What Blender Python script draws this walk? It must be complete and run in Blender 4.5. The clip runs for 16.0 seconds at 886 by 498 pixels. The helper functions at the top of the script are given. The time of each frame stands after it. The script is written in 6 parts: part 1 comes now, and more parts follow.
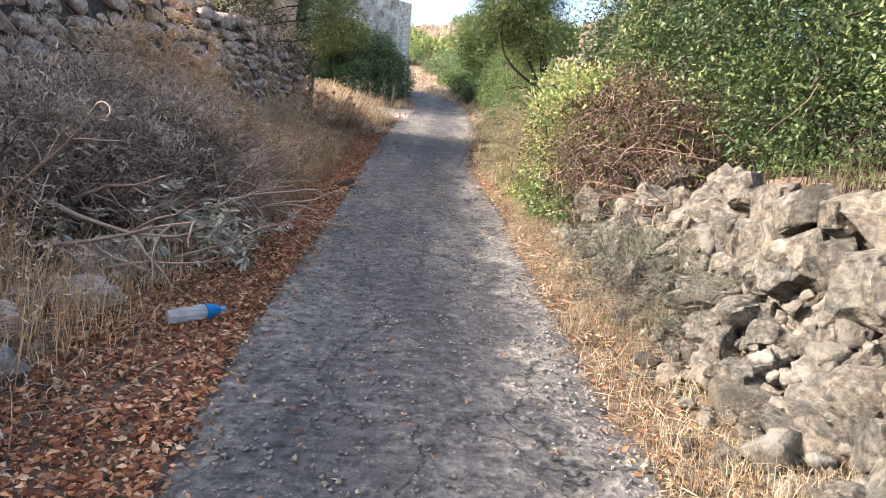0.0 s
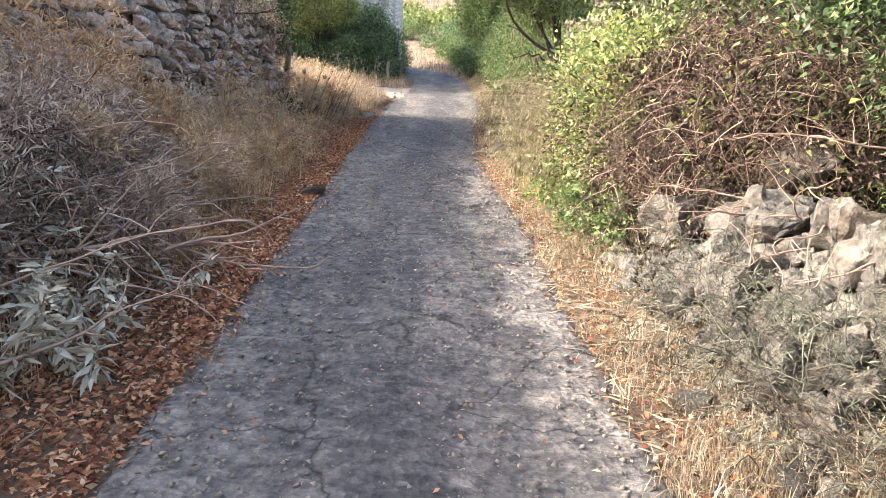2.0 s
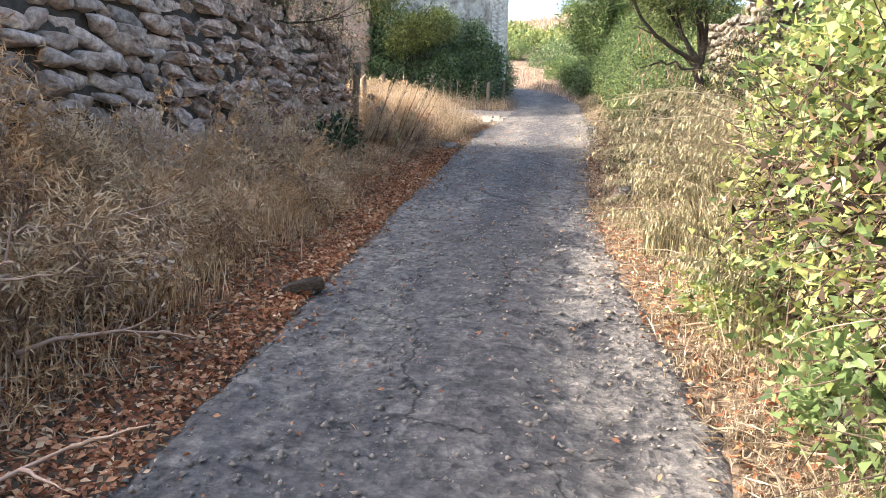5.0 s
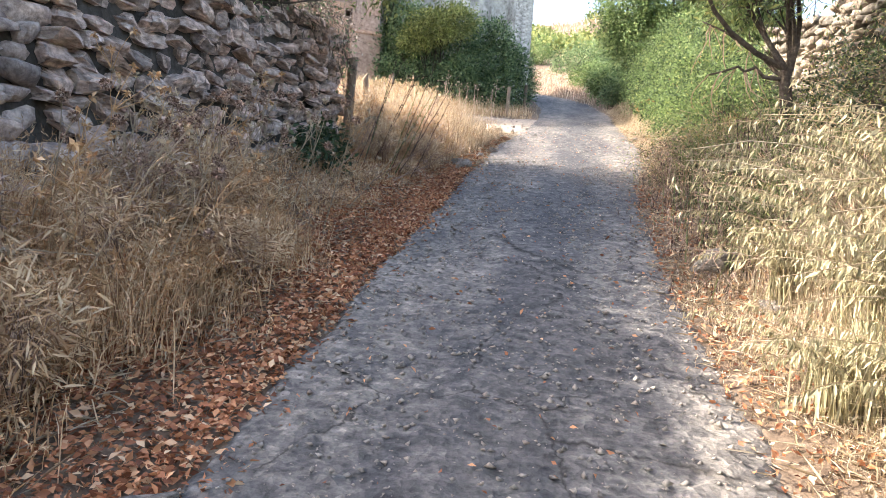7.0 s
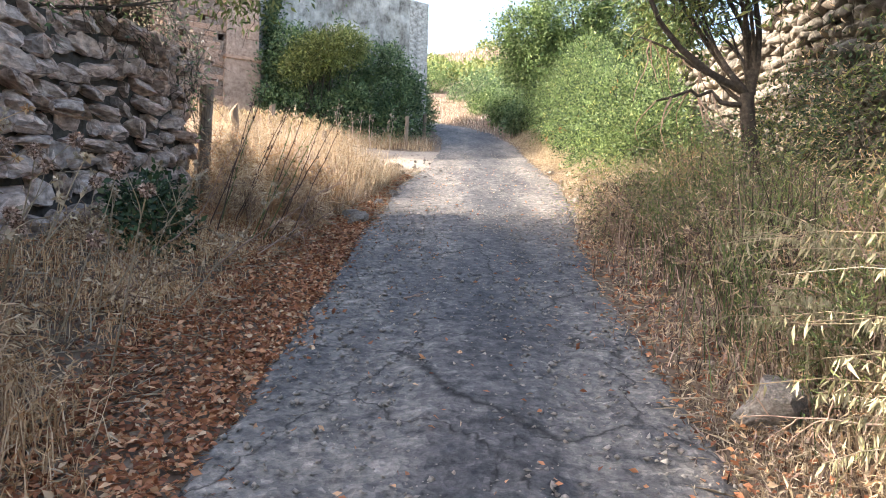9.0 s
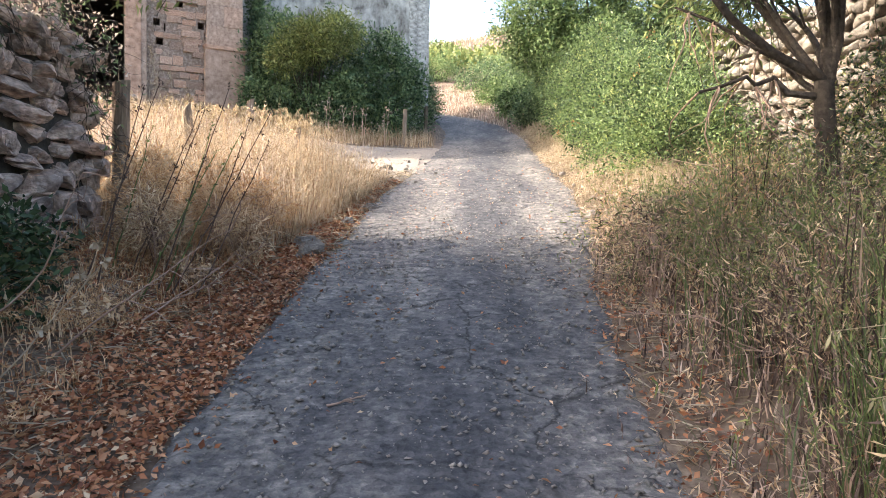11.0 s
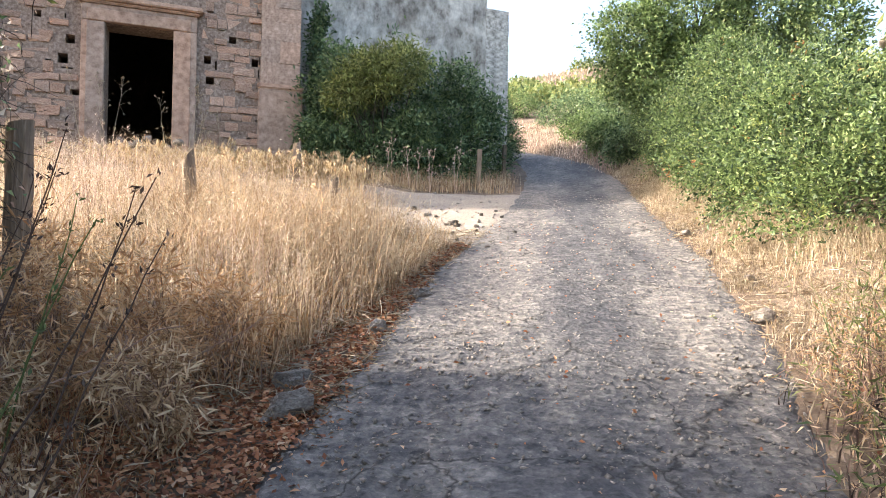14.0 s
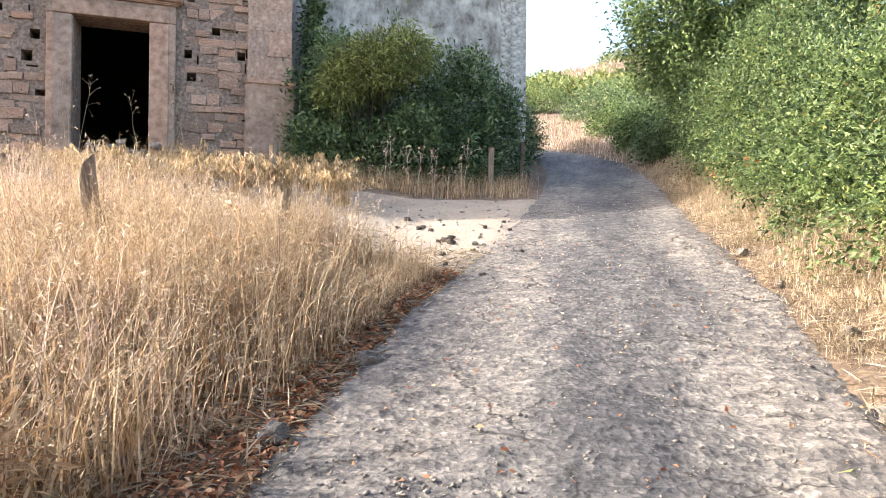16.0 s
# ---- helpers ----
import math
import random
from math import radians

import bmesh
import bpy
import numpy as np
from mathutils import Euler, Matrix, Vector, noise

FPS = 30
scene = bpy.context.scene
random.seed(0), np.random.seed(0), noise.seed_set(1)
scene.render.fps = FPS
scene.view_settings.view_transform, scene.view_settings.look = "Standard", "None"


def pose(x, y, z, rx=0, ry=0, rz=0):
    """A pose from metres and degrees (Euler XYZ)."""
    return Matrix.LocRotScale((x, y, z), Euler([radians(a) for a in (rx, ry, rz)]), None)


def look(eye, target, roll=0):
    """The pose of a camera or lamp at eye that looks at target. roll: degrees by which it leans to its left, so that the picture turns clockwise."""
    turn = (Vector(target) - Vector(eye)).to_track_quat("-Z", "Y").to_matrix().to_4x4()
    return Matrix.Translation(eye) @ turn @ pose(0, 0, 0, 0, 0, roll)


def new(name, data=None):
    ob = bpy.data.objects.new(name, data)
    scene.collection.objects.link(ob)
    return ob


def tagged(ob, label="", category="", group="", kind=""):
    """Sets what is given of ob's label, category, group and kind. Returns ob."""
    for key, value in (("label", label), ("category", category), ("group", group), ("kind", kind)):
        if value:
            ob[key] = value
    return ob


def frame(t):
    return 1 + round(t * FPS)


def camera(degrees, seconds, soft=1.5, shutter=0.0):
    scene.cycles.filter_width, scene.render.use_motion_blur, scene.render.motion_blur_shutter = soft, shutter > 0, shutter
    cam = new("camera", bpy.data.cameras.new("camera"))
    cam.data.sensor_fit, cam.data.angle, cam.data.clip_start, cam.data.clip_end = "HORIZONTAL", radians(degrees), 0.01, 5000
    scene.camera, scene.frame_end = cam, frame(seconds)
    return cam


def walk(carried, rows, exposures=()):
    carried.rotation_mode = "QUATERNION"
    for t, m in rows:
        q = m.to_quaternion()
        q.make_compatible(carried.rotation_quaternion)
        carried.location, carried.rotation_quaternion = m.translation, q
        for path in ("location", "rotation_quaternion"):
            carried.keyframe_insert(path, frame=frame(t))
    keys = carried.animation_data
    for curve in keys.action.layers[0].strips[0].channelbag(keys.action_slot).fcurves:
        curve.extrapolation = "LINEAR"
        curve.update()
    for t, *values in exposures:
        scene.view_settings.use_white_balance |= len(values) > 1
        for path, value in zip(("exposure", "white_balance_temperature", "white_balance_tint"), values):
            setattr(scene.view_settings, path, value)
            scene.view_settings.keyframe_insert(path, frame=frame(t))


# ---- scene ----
cam = camera(69.5, 16.0, 0.9)
METRES, EYE, TILT, LEAN, TURN = 18.0, 1.6, 0.0, 0.0, 0.0
ROWS = [
    (0.0, 0.0, 0.0, 0.0, 0.35, -4.14, -4.89),
    (0.5, 0.0022, 0.0366, 0.0091, 0.01, -4.61, -1.05),
    (1.0, 0.0061, 0.0739, 0.0124, 3.5, -2.79, -3.65),
    (1.5, 0.0045, 0.1062, 0.0138, 6.61, -4.87, -3.02),
    (2.0, 0.0025, 0.1403, 0.0201, 0.93, -6.18, -2.1),
    (2.5, 0.0085, 0.1752, 0.0272, 2.66, -5.71, -1.46),
    (3.0, 0.0101, 0.2101, 0.0329, 0.78, -2.64, -4.11),
    (5.5, 0.0052, 0.3678, 0.0537, 11.79, -4.72, -1.91),
    (6.0, -0.0032, 0.4046, 0.063, 9.6, -3.82, -2.01),
    (6.5, -0.007, 0.4375, 0.0656, 15.63, -5.66, -3.85),
    (7.0, -0.015, 0.4691, 0.0701, 11.96, -4.33, -4.21),
    (7.5, -0.0283, 0.4952, 0.0775, 12.44, -4.8, 0.03),
    (8.0, -0.033, 0.5289, 0.0857, 7.89, -3.8, 0.9),
    (8.5, -0.0346, 0.5641, 0.0898, 3.06, -0.53, -4.59),
    (9.0, -0.0345, 0.5927, 0.0952, 3.14, -1.45, -1.71),
    (9.5, -0.0304, 0.6215, 0.1038, 0.79, 0.18, -2.76),
    (12.0, -0.0172, 0.7442, 0.1286, 6.79, -3.84, 0.34),
    (12.5, -0.0249, 0.7718, 0.1342, 6.6, -0.03, 0.99),
    (13.0, -0.0304, 0.7935, 0.1389, 10.32, 0.24, 1.32),
    (13.5, -0.0301, 0.8225, 0.1457, 12.28, 0.44, -0.73),
    (14.0, -0.0322, 0.8508, 0.1508, 11.77, 0.64, -0.98),
    (14.5, -0.0288, 0.8753, 0.1547, 13.29, 3.16, -1.35),
    (15.0, -0.0248, 0.9035, 0.1601, 12.84, 0.17, -1.88),
    (15.5, -0.0303, 0.9337, 0.1678, 10.53, -0.24, 0.23),
    (16.0, -0.0272, 0.9607, 0.1699, 14.44, 0.47, -0.39),
]
walk(cam, [(t, pose(0, 0, EYE, TILT, LEAN, TURN) @ pose(METRES * x, METRES * y, METRES * z, 90 + pitch, roll, yaw)) for t, x, y, z, yaw, pitch, roll in ROWS], [(0.0, 2.2), (1.0, 2.45), (2.5, 2.5), (3.0, 2.6), (5.5, 2.38), (6.0, 2.3), (6.5, 2.55), (7.0, 2.75), (8.0, 2.85), (8.5, 2.72), (9.5, 2.55), (12.0, 2.52), (12.5, 2.45), (13.2, 2.3), (14.0, 2.38), (16.0, 2.4)])

# ---- light ----
SUN_ELEV = radians(28.5)
SUN_DIR = Vector((-math.cos(SUN_ELEV) * 0.987, -math.cos(SUN_ELEV) * 0.158, math.sin(SUN_ELEV)))  # towards the sun
world = bpy.data.worlds.new("world")
scene.world = world
world.use_nodes = True
sky = world.node_tree.nodes.new("ShaderNodeTexSky")
sky.sky_type, sky.sun_disc = "NISHITA", False
sky.sun_elevation, sky.sun_rotation = SUN_ELEV, math.atan2(SUN_DIR.x, SUN_DIR.y)
sky.air_density, sky.dust_density, sky.ozone_density = 1.0, 5.0, 1.1
background = world.node_tree.nodes["Background"]
background.inputs["Strength"].default_value = 0.15
world.node_tree.links.new(sky.outputs["Color"], background.inputs["Color"])
lamp = bpy.data.lights.new("sun", "SUN")
lamp.energy, lamp.angle, lamp.color = 2.8, radians(0.6), (1.0, 0.92, 0.81)
sun = new("sun", lamp)
sun.matrix_world = look(SUN_DIR * 80, (0, 0, 0))


# ---- materials ----
def links_of(name):
    m = bpy.data.materials.new(name)
    m.use_nodes = True
    return m, m.node_tree.nodes, m.node_tree.links


def ramp(nodes, stops):
    r = nodes.new("ShaderNodeValToRGB")
    while len(r.color_ramp.elements) < len(stops):
        r.color_ramp.elements.new(0.5)
    for e, (p, c) in zip(r.color_ramp.elements, stops):
        e.position, e.color = p, (*c, 1)
    return r


def noise_node(nodes, links, scale, detail=6, rough=0.6, coord="Object", vec=(1, 1, 1)):
    tc = nodes.new("ShaderNodeTexCoord")
    mp = nodes.new("ShaderNodeMapping")
    mp.inputs["Scale"].default_value = vec
    n = nodes.new("ShaderNodeTexNoise")
    n.inputs["Scale"].default_value, n.inputs["Detail"].default_value, n.inputs["Roughness"].default_value = scale, detail, rough
    links.new(tc.outputs[coord], mp.inputs["Vector"])
    links.new(mp.outputs["Vector"], n.inputs["Vector"])
    return n


def mixed(nodes, links, a, b, fac, mode="MIX"):
    n = nodes.new("ShaderNodeMix")
    n.data_type, n.blend_type = "RGBA", mode
    if isinstance(fac, float):
        n.inputs["Factor"].default_value = fac
    else:
        links.new(fac, n.inputs["Factor"])
    for s, v in ((n.inputs["A"], a), (n.inputs["B"], b)):
        if isinstance(v, tuple):
            s.default_value = (*v, 1)
        else:
            links.new(v, s)
    return n.outputs["Result"]


def surface(name, fine, coarse, scale=18, big=1.2, rough=0.9, bump=0.4, dist=0.02, vec=(1, 1, 1), bumpscale=None, pieces=0.0):
    """Two-scale stony or earthy surface. fine, coarse: ramp stops; coarse multiplies."""
    m, nodes, links = links_of(name)
    b = nodes["Principled BSDF"]
    n1 = noise_node(nodes, links, scale, 8, 0.65, vec=vec)
    n2 = noise_node(nodes, links, big, 4, 0.6, vec=vec)
    r1, r2 = ramp(nodes, fine), ramp(nodes, coarse)
    links.new(n1.outputs["Fac"], r1.inputs["Fac"])
    links.new(n2.outputs["Fac"], r2.inputs["Fac"])
    col = mixed(nodes, links, r1.outputs["Color"], r2.outputs["Color"], 1.0, "MULTIPLY")
    if pieces:
        info = nodes.new("ShaderNodeObjectInfo")
        geo = nodes.new("ShaderNodeNewGeometry")
        add = nodes.new("ShaderNodeMath")
        add.operation = "ADD"
        links.new(info.outputs["Random"], add.inputs[0])
        links.new(geo.outputs["Random Per Island"], add.inputs[1])
        fr = nodes.new("ShaderNodeMath")
        fr.operation = "FRACT"
        links.new(add.outputs[0], fr.inputs[0])
        r3 = ramp(nodes, [(0, (1 - pieces, 1 - pieces, 1 - pieces)), (0.3, (1, 0.93, 0.88)), (0.6, (1.02, 1.0, 0.98)), (0.8, (1.1, 0.96, 0.87)), (1, (1 + pieces * 0.6, 1 + pieces * 0.5, 1 + pieces * 0.4))])
        links.new(fr.outputs[0], r3.inputs["Fac"])
        col = mixed(nodes, links, col, r3.outputs["Color"], 1.0, "MULTIPLY")
    links.new(col, b.inputs["Base Color"])
    b.inputs["Roughness"].default_value = rough
    b.inputs["Specular IOR Level"].default_value = 0.25
    n3 = noise_node(nodes, links, bumpscale or scale * 1.6, 8, 0.7, vec=vec)
    bp = nodes.new("ShaderNodeBump")
    bp.inputs["Strength"].default_value, bp.inputs["Distance"].default_value = bump, dist
    links.new(n3.outputs["Fac"], bp.inputs["Height"])
    n5 = noise_node(nodes, links, (bumpscale or scale) * 0.45, 5, 0.6, vec=vec)
    bp2 = nodes.new("ShaderNodeBump")
    bp2.inputs["Strength"].default_value, bp2.inputs["Distance"].default_value = bump, dist * 2.2
    links.new(n5.outputs["Fac"], bp2.inputs["Height"])
    links.new(bp2.outputs["Normal"], bp.inputs["Normal"])
    links.new(bp.outputs["Normal"], b.inputs["Normal"])
    return m


def blades(name, stops, rough=0.6, through_light=0.35, patch=0.8, patch_lo=0.75):
    """Leaf or straw: colour by island, slow patches, light shining through."""
    m, nodes, links = links_of(name)
    b = nodes["Principled BSDF"]
    geo = nodes.new("ShaderNodeNewGeometry")
    r = ramp(nodes, stops)
    links.new(geo.outputs["Random Per Island"], r.inputs["Fac"])
    n = noise_node(nodes, links, patch, 3)
    r2 = ramp(nodes, [(0.3, (patch_lo,) * 3), (0.7, (1.1, 1.1, 1.1))])
    links.new(n.outputs["Fac"], r2.inputs["Fac"])
    col = mixed(nodes, links, r.outputs["Color"], r2.outputs["Color"], 1.0, "MULTIPLY")
    links.new(col, b.inputs["Base Color"])
    b.inputs["Roughness"].default_value = rough
    b.inputs["Specular IOR Level"].default_value = 0.3
    if through_light:
        tr = nodes.new("ShaderNodeBsdfTranslucent")
        links.new(col, tr.inputs["Color"])
        mx = nodes.new("ShaderNodeMixShader")
        mx.inputs["Fac"].default_value = through_light
        links.new(b.outputs[0], mx.inputs[1])
        links.new(tr.outputs[0], mx.inputs[2])
        links.new(mx.outputs[0], nodes["Material Output"].inputs["Surface"])
    return m


def road_material():
    m, nodes, links = links_of("worn_asphalt")
    b = nodes["Principled BSDF"]
    tc = nodes.new("ShaderNodeTexCoord")
    chips = nodes.new("ShaderNodeTexVoronoi")
    chips.inputs["Scale"].default_value = 26
    links.new(tc.outputs["Object"], chips.inputs["Vector"])
    n1 = noise_node(nodes, links, 11, 9, 0.74, vec=(1, 1.5, 1))
    n2 = noise_node(nodes, links, 1.1, 6, 0.68, vec=(1.7, 0.5, 1))
    n4 = noise_node(nodes, links, 5, 6, 0.66, vec=(1, 1.8, 1))
    r1 = ramp(nodes, [(0.34, (0.05, 0.05, 0.051)), (0.47, (0.118, 0.116, 0.116)), (0.56, (0.155, 0.15, 0.147)), (0.67, (0.24, 0.231, 0.223))])
    links.new(n1.outputs["Fac"], r1.inputs["Fac"])
    r2 = ramp(nodes, [(0.36, (0.66, 0.66, 0.69)), (0.64, (1.3, 1.26, 1.2))])
    links.new(n2.outputs["Fac"], r2.inputs["Fac"])
    r4 = ramp(nodes, [(0.36, (0.68, 0.68, 0.7)), (0.52, (1.0, 0.99, 0.98)), (0.66, (1.3, 1.27, 1.24))])
    links.new(n4.outputs["Fac"], r4.inputs["Fac"])
    rc = ramp(nodes, [(0.15, (0.7, 0.7, 0.72)), (0.5, (0.95, 0.945, 0.935)), (0.82, (1.1, 1.08, 1.06)), (0.95, (1.4, 1.36, 1.32))])
    links.new(chips.outputs["Color"], rc.inputs["Fac"])
    col = mixed(nodes, links, r1.outputs["Color"], r2.outputs["Color"], 1.0, "MULTIPLY")
    col = mixed(nodes, links, col, r4.outputs["Color"], 1.0, "MULTIPLY")
    col = mixed(nodes, links, col, rc.outputs["Color"], 1.0, "MULTIPLY")
    sep = nodes.new("ShaderNodeSeparateXYZ")
    links.new(tc.outputs["Object"], sep.inputs[0])
    off = nodes.new("ShaderNodeMath")
    off.operation = "MULTIPLY_ADD"
    off.inputs[1].default_value, off.inputs[2].default_value = 1.0, 0.45
    links.new(sep.outputs["X"], off.inputs[0])
    mag = nodes.new("ShaderNodeMath")
    mag.operation = "ABSOLUTE"
    links.new(off.outputs[0], mag.inputs[0])
    wob = nodes.new("ShaderNodeMath")
    wob.operation = "MULTIPLY_ADD"
    wob.inputs[1].default_value = 0.9
    links.new(n2.outputs["Fac"], wob.inputs[0])
    links.new(mag.outputs[0], wob.inputs[2])
    rd = ramp(nodes, [(0.45, (0.66, 0.67, 0.7)), (0.75, (1.02, 1.0, 0.98)), (0.95, (1.17, 1.12, 1.06))])
    scl = nodes.new("ShaderNodeMath")
    scl.operation = "MULTIPLY"
    scl.inputs[1].default_value = 0.7
    links.new(wob.outputs[0], scl.inputs[0])
    links.new(scl.outputs[0], rd.inputs["Fac"])
    col = mixed(nodes, links, col, rd.outputs["Color"], 1.0, "MULTIPLY")
    bend = noise_node(nodes, links, 2.5, 4, 0.6)
    warp = nodes.new("ShaderNodeVectorMath")
    warp.operation = "MULTIPLY_ADD"
    warp.inputs[1].default_value = (0.5, 0.5, 0.0)
    links.new(bend.outputs["Color"], warp.inputs[0])
    links.new(tc.outputs["Object"], warp.inputs[2])
    crack = nodes.new("ShaderNodeTexVoronoi")
    crack.feature = "DISTANCE_TO_EDGE"
    crack.inputs["Scale"].default_value = 0.85
    links.new(warp.outputs[0], crack.inputs["Vector"])
    rk = ramp(nodes, [(0.0, (0.25, 0.24, 0.23)), (0.013, (1.0, 1.0, 1.0))])
    links.new(crack.outputs["Distance"], rk.inputs["Fac"])
    gate = ramp(nodes, [(0.44, (0, 0, 0)), (0.5, (1, 1, 1))])
    links.new(n2.outputs["Fac"], gate.inputs["Fac"])
    cracked = mixed(nodes, links, col, rk.outputs["Color"], 1.0, "MULTIPLY")
    col = mixed(nodes, links, col, cracked, gate.outputs["Color"])
    links.new(col, b.inputs["Base Color"])
    b.inputs["Roughness"].default_value = 0.85
    b.inputs["Specular IOR Level"].default_value = 0.3
    n5 = noise_node(nodes, links, 8, 6, 0.7)
    bp0 = nodes.new("ShaderNodeBump")
    bp0.inputs["Strength"].default_value, bp0.inputs["Distance"].default_value = 0.8, 0.03
    links.new(n5.outputs["Fac"], bp0.inputs["Height"])
    add = nodes.new("ShaderNodeMath")
    add.operation = "ADD"
    links.new(n1.outputs["Fac"], add.inputs[0])
    links.new(chips.outputs["Distance"], add.inputs[1])
    bp = nodes.new("ShaderNodeBump")
    bp.inputs["Strength"].default_value, bp.inputs["Distance"].default_value = 0.55, 0.025
    links.new(add.outputs[0], bp.inputs["Height"])
    links.new(bp0.outputs["Normal"], bp.inputs["Normal"])
    links.new(bp.outputs["Normal"], b.inputs["Normal"])
    return m


W = (1.0, 1.0, 1.0)
M_road = road_material()
M_soil = surface("dry_soil", [(0.3, (0.075, 0.05, 0.035)), (0.52, (0.15, 0.107, 0.075)), (0.75, (0.27, 0.21, 0.155))], [(0.3, (0.7, 0.68, 0.66)), (0.7, (1.1, 1.1, 1.1))], 9, 0.6, 0.95, 0.6, 0.03)
M_dirt = surface("pale_dirt", [(0.3, (0.17, 0.135, 0.105)), (0.5, (0.29, 0.245, 0.2)), (0.75, (0.4, 0.35, 0.3))], [(0.3, (0.8, 0.8, 0.8)), (0.7, (1.08, 1.06, 1.04))], 30, 1.5, 0.95, 0.6, 0.02)
FIELD = [(0.32, (0.22, 0.182, 0.165)), (0.45, (0.41, 0.343, 0.31)), (0.56, (0.57, 0.49, 0.445)), (0.68, (0.73, 0.655, 0.6))]
M_stone = surface("grey_fieldstone", FIELD, [(0.3, (0.72, 0.7, 0.7)), (0.7, (1.12, 1.1, 1.05))], 16, 1.6, 0.92, 0.8, 0.03, pieces=0.35)
M_field = surface("rough_fieldstone", FIELD, [(0.3, (0.72, 0.68, 0.66)), (0.7, (1.15, 1.1, 1.05))], 4.2, 0.9, 0.95, 0.9, 0.03, pieces=0.5)
M_pebble = surface("dull_pebble", [(0.3, (0.13, 0.122, 0.112)), (0.5, (0.25, 0.235, 0.217)), (0.7, (0.38, 0.36, 0.335))], [(0.3, (0.8, 0.78, 0.76)), (0.7, (1.1, 1.08, 1.05))], 14, 3, 0.92, 0.8, 0.02, pieces=0.3)
M_sunwall = surface("bleached_limestone", [(0.3, (0.065, 0.058, 0.05)), (0.5, (0.16, 0.145, 0.126)), (0.7, (0.265, 0.245, 0.215))], [(0.3, (0.75, 0.75, 0.75)), (0.7, (1.1, 1.08, 1.05))], 8, 2, 0.92, 0.8, 0.03, pieces=0.3)
M_core = surface("wall_core", [(0.3, (0.04, 0.034, 0.028)), (0.7, (0.11, 0.095, 0.08))], [(0.3, (0.8, 0.8, 0.8)), (0.7, W)], 12, 2, 0.95, 0.8, 0.03)
M_lime = surface("pale_limestone", [(0.3, (0.065, 0.06, 0.052)), (0.5, (0.125, 0.116, 0.102)), (0.7, (0.2, 0.186, 0.165))], [(0.3, (0.7, 0.7, 0.7)), (0.7, (1.15, 1.12, 1.08))], 22, 2.4, 0.92, 0.8, 0.03, pieces=0.3)
M_limelump = surface("rough_limestone", [(0.32, (0.065, 0.061, 0.055)), (0.43, (0.13, 0.123, 0.112)), (0.54, (0.195, 0.185, 0.168)), (0.68, (0.28, 0.267, 0.246))], [(0.3, (0.7, 0.7, 0.7)), (0.7, (1.15, 1.13, 1.1))], 7, 1.6, 0.94, 1.0, 0.035, bumpscale=12, pieces=0.3)
M_ashlar = surface("sandstone_block", [(0.28, (0.24, 0.15, 0.11)), (0.5, (0.42, 0.295, 0.225)), (0.72, (0.58, 0.45, 0.355))], [(0.3, (0.78, 0.77, 0.76)), (0.7, (1.1, 1.08, 1.06))], 9, 0.9, 0.9, 0.7, 0.03, pieces=0.34)
M_dressed = surface("dressed_sandstone", [(0.3, (0.24, 0.17, 0.13)), (0.5, (0.41, 0.305, 0.24)), (0.7, (0.56, 0.44, 0.355))], [(0.3, (0.72, 0.7, 0.69)), (0.7, (1.1, 1.08, 1.06))], 6, 0.9, 0.9, 0.5, 0.02, pieces=0.14)
M_mortar = surface("old_mortar", [(0.3, (0.13, 0.09, 0.07)), (0.5, (0.27, 0.2, 0.155)), (0.7, (0.45, 0.36, 0.29))], [(0.3, (0.75, 0.75, 0.75)), (0.7, (1.05, 1.05, 1.05))], 14, 1.2, 0.95, 0.6, 0.02)
M_plaster = surface("weathered_grey_plaster", [(0.34, (0.18, 0.165, 0.145)), (0.43, (0.34, 0.322, 0.292)), (0.55, (0.48, 0.458, 0.42)), (0.68, (0.62, 0.593, 0.545))], [(0.34, (0.5, 0.48, 0.45)), (0.46, (0.85, 0.84, 0.82)), (0.62, (1.15, 1.14, 1.11))], 4.0, 0.9, 0.93, 0.5, 0.025, vec=(1, 1, 0.7), bumpscale=14)
# Near-black base colour: the shade inside the nave is put into it.
M_nave_shade = surface("shade_dark_nave", [(0.3, (0.05, 0.045, 0.04)), (0.7, (0.12, 0.11, 0.1))], [(0.3, (0.8, 0.8, 0.8)), (0.7, W)], 5, 1, 0.95)
M_timber = surface("weathered_timber", [(0.3, (0.13, 0.095, 0.07)), (0.55, (0.25, 0.19, 0.14)), (0.8, (0.4, 0.33, 0.26))], [(0.3, (0.75, 0.75, 0.75)), (0.7, (1.1, 1.1, 1.1))], 14, 2, 0.9, 0.7, 0.01, vec=(4, 4, 0.4))
M_bark = surface("dark_bark", [(0.3, (0.035, 0.028, 0.022)), (0.6, (0.09, 0.072, 0.058)), (0.85, (0.17, 0.145, 0.12))], [(0.3, (0.8, 0.8, 0.8)), (0.7, (1.1, 1.1, 1.1))], 22, 2, 0.95, 0.8, 0.02)
M_twig = blades("dead_grey_twig", [(0, (0.1, 0.06, 0.045)), (0.5, (0.31, 0.205, 0.155)), (1, (0.58, 0.43, 0.335))], 0.9, 0.0)
M_deadleaf = blades("dead_brown_leaf", [(0, (0.07, 0.045, 0.036)), (0.5, (0.22, 0.15, 0.12)), (1, (0.46, 0.34, 0.275))], 0.85, 0.2)
M_bramble = blades("dead_brown_twig", [(0, (0.03, 0.019, 0.015)), (0.5, (0.07, 0.045, 0.035)), (0.9, (0.14, 0.098, 0.075)), (1, (0.2, 0.15, 0.12))], 0.9, 0.0)
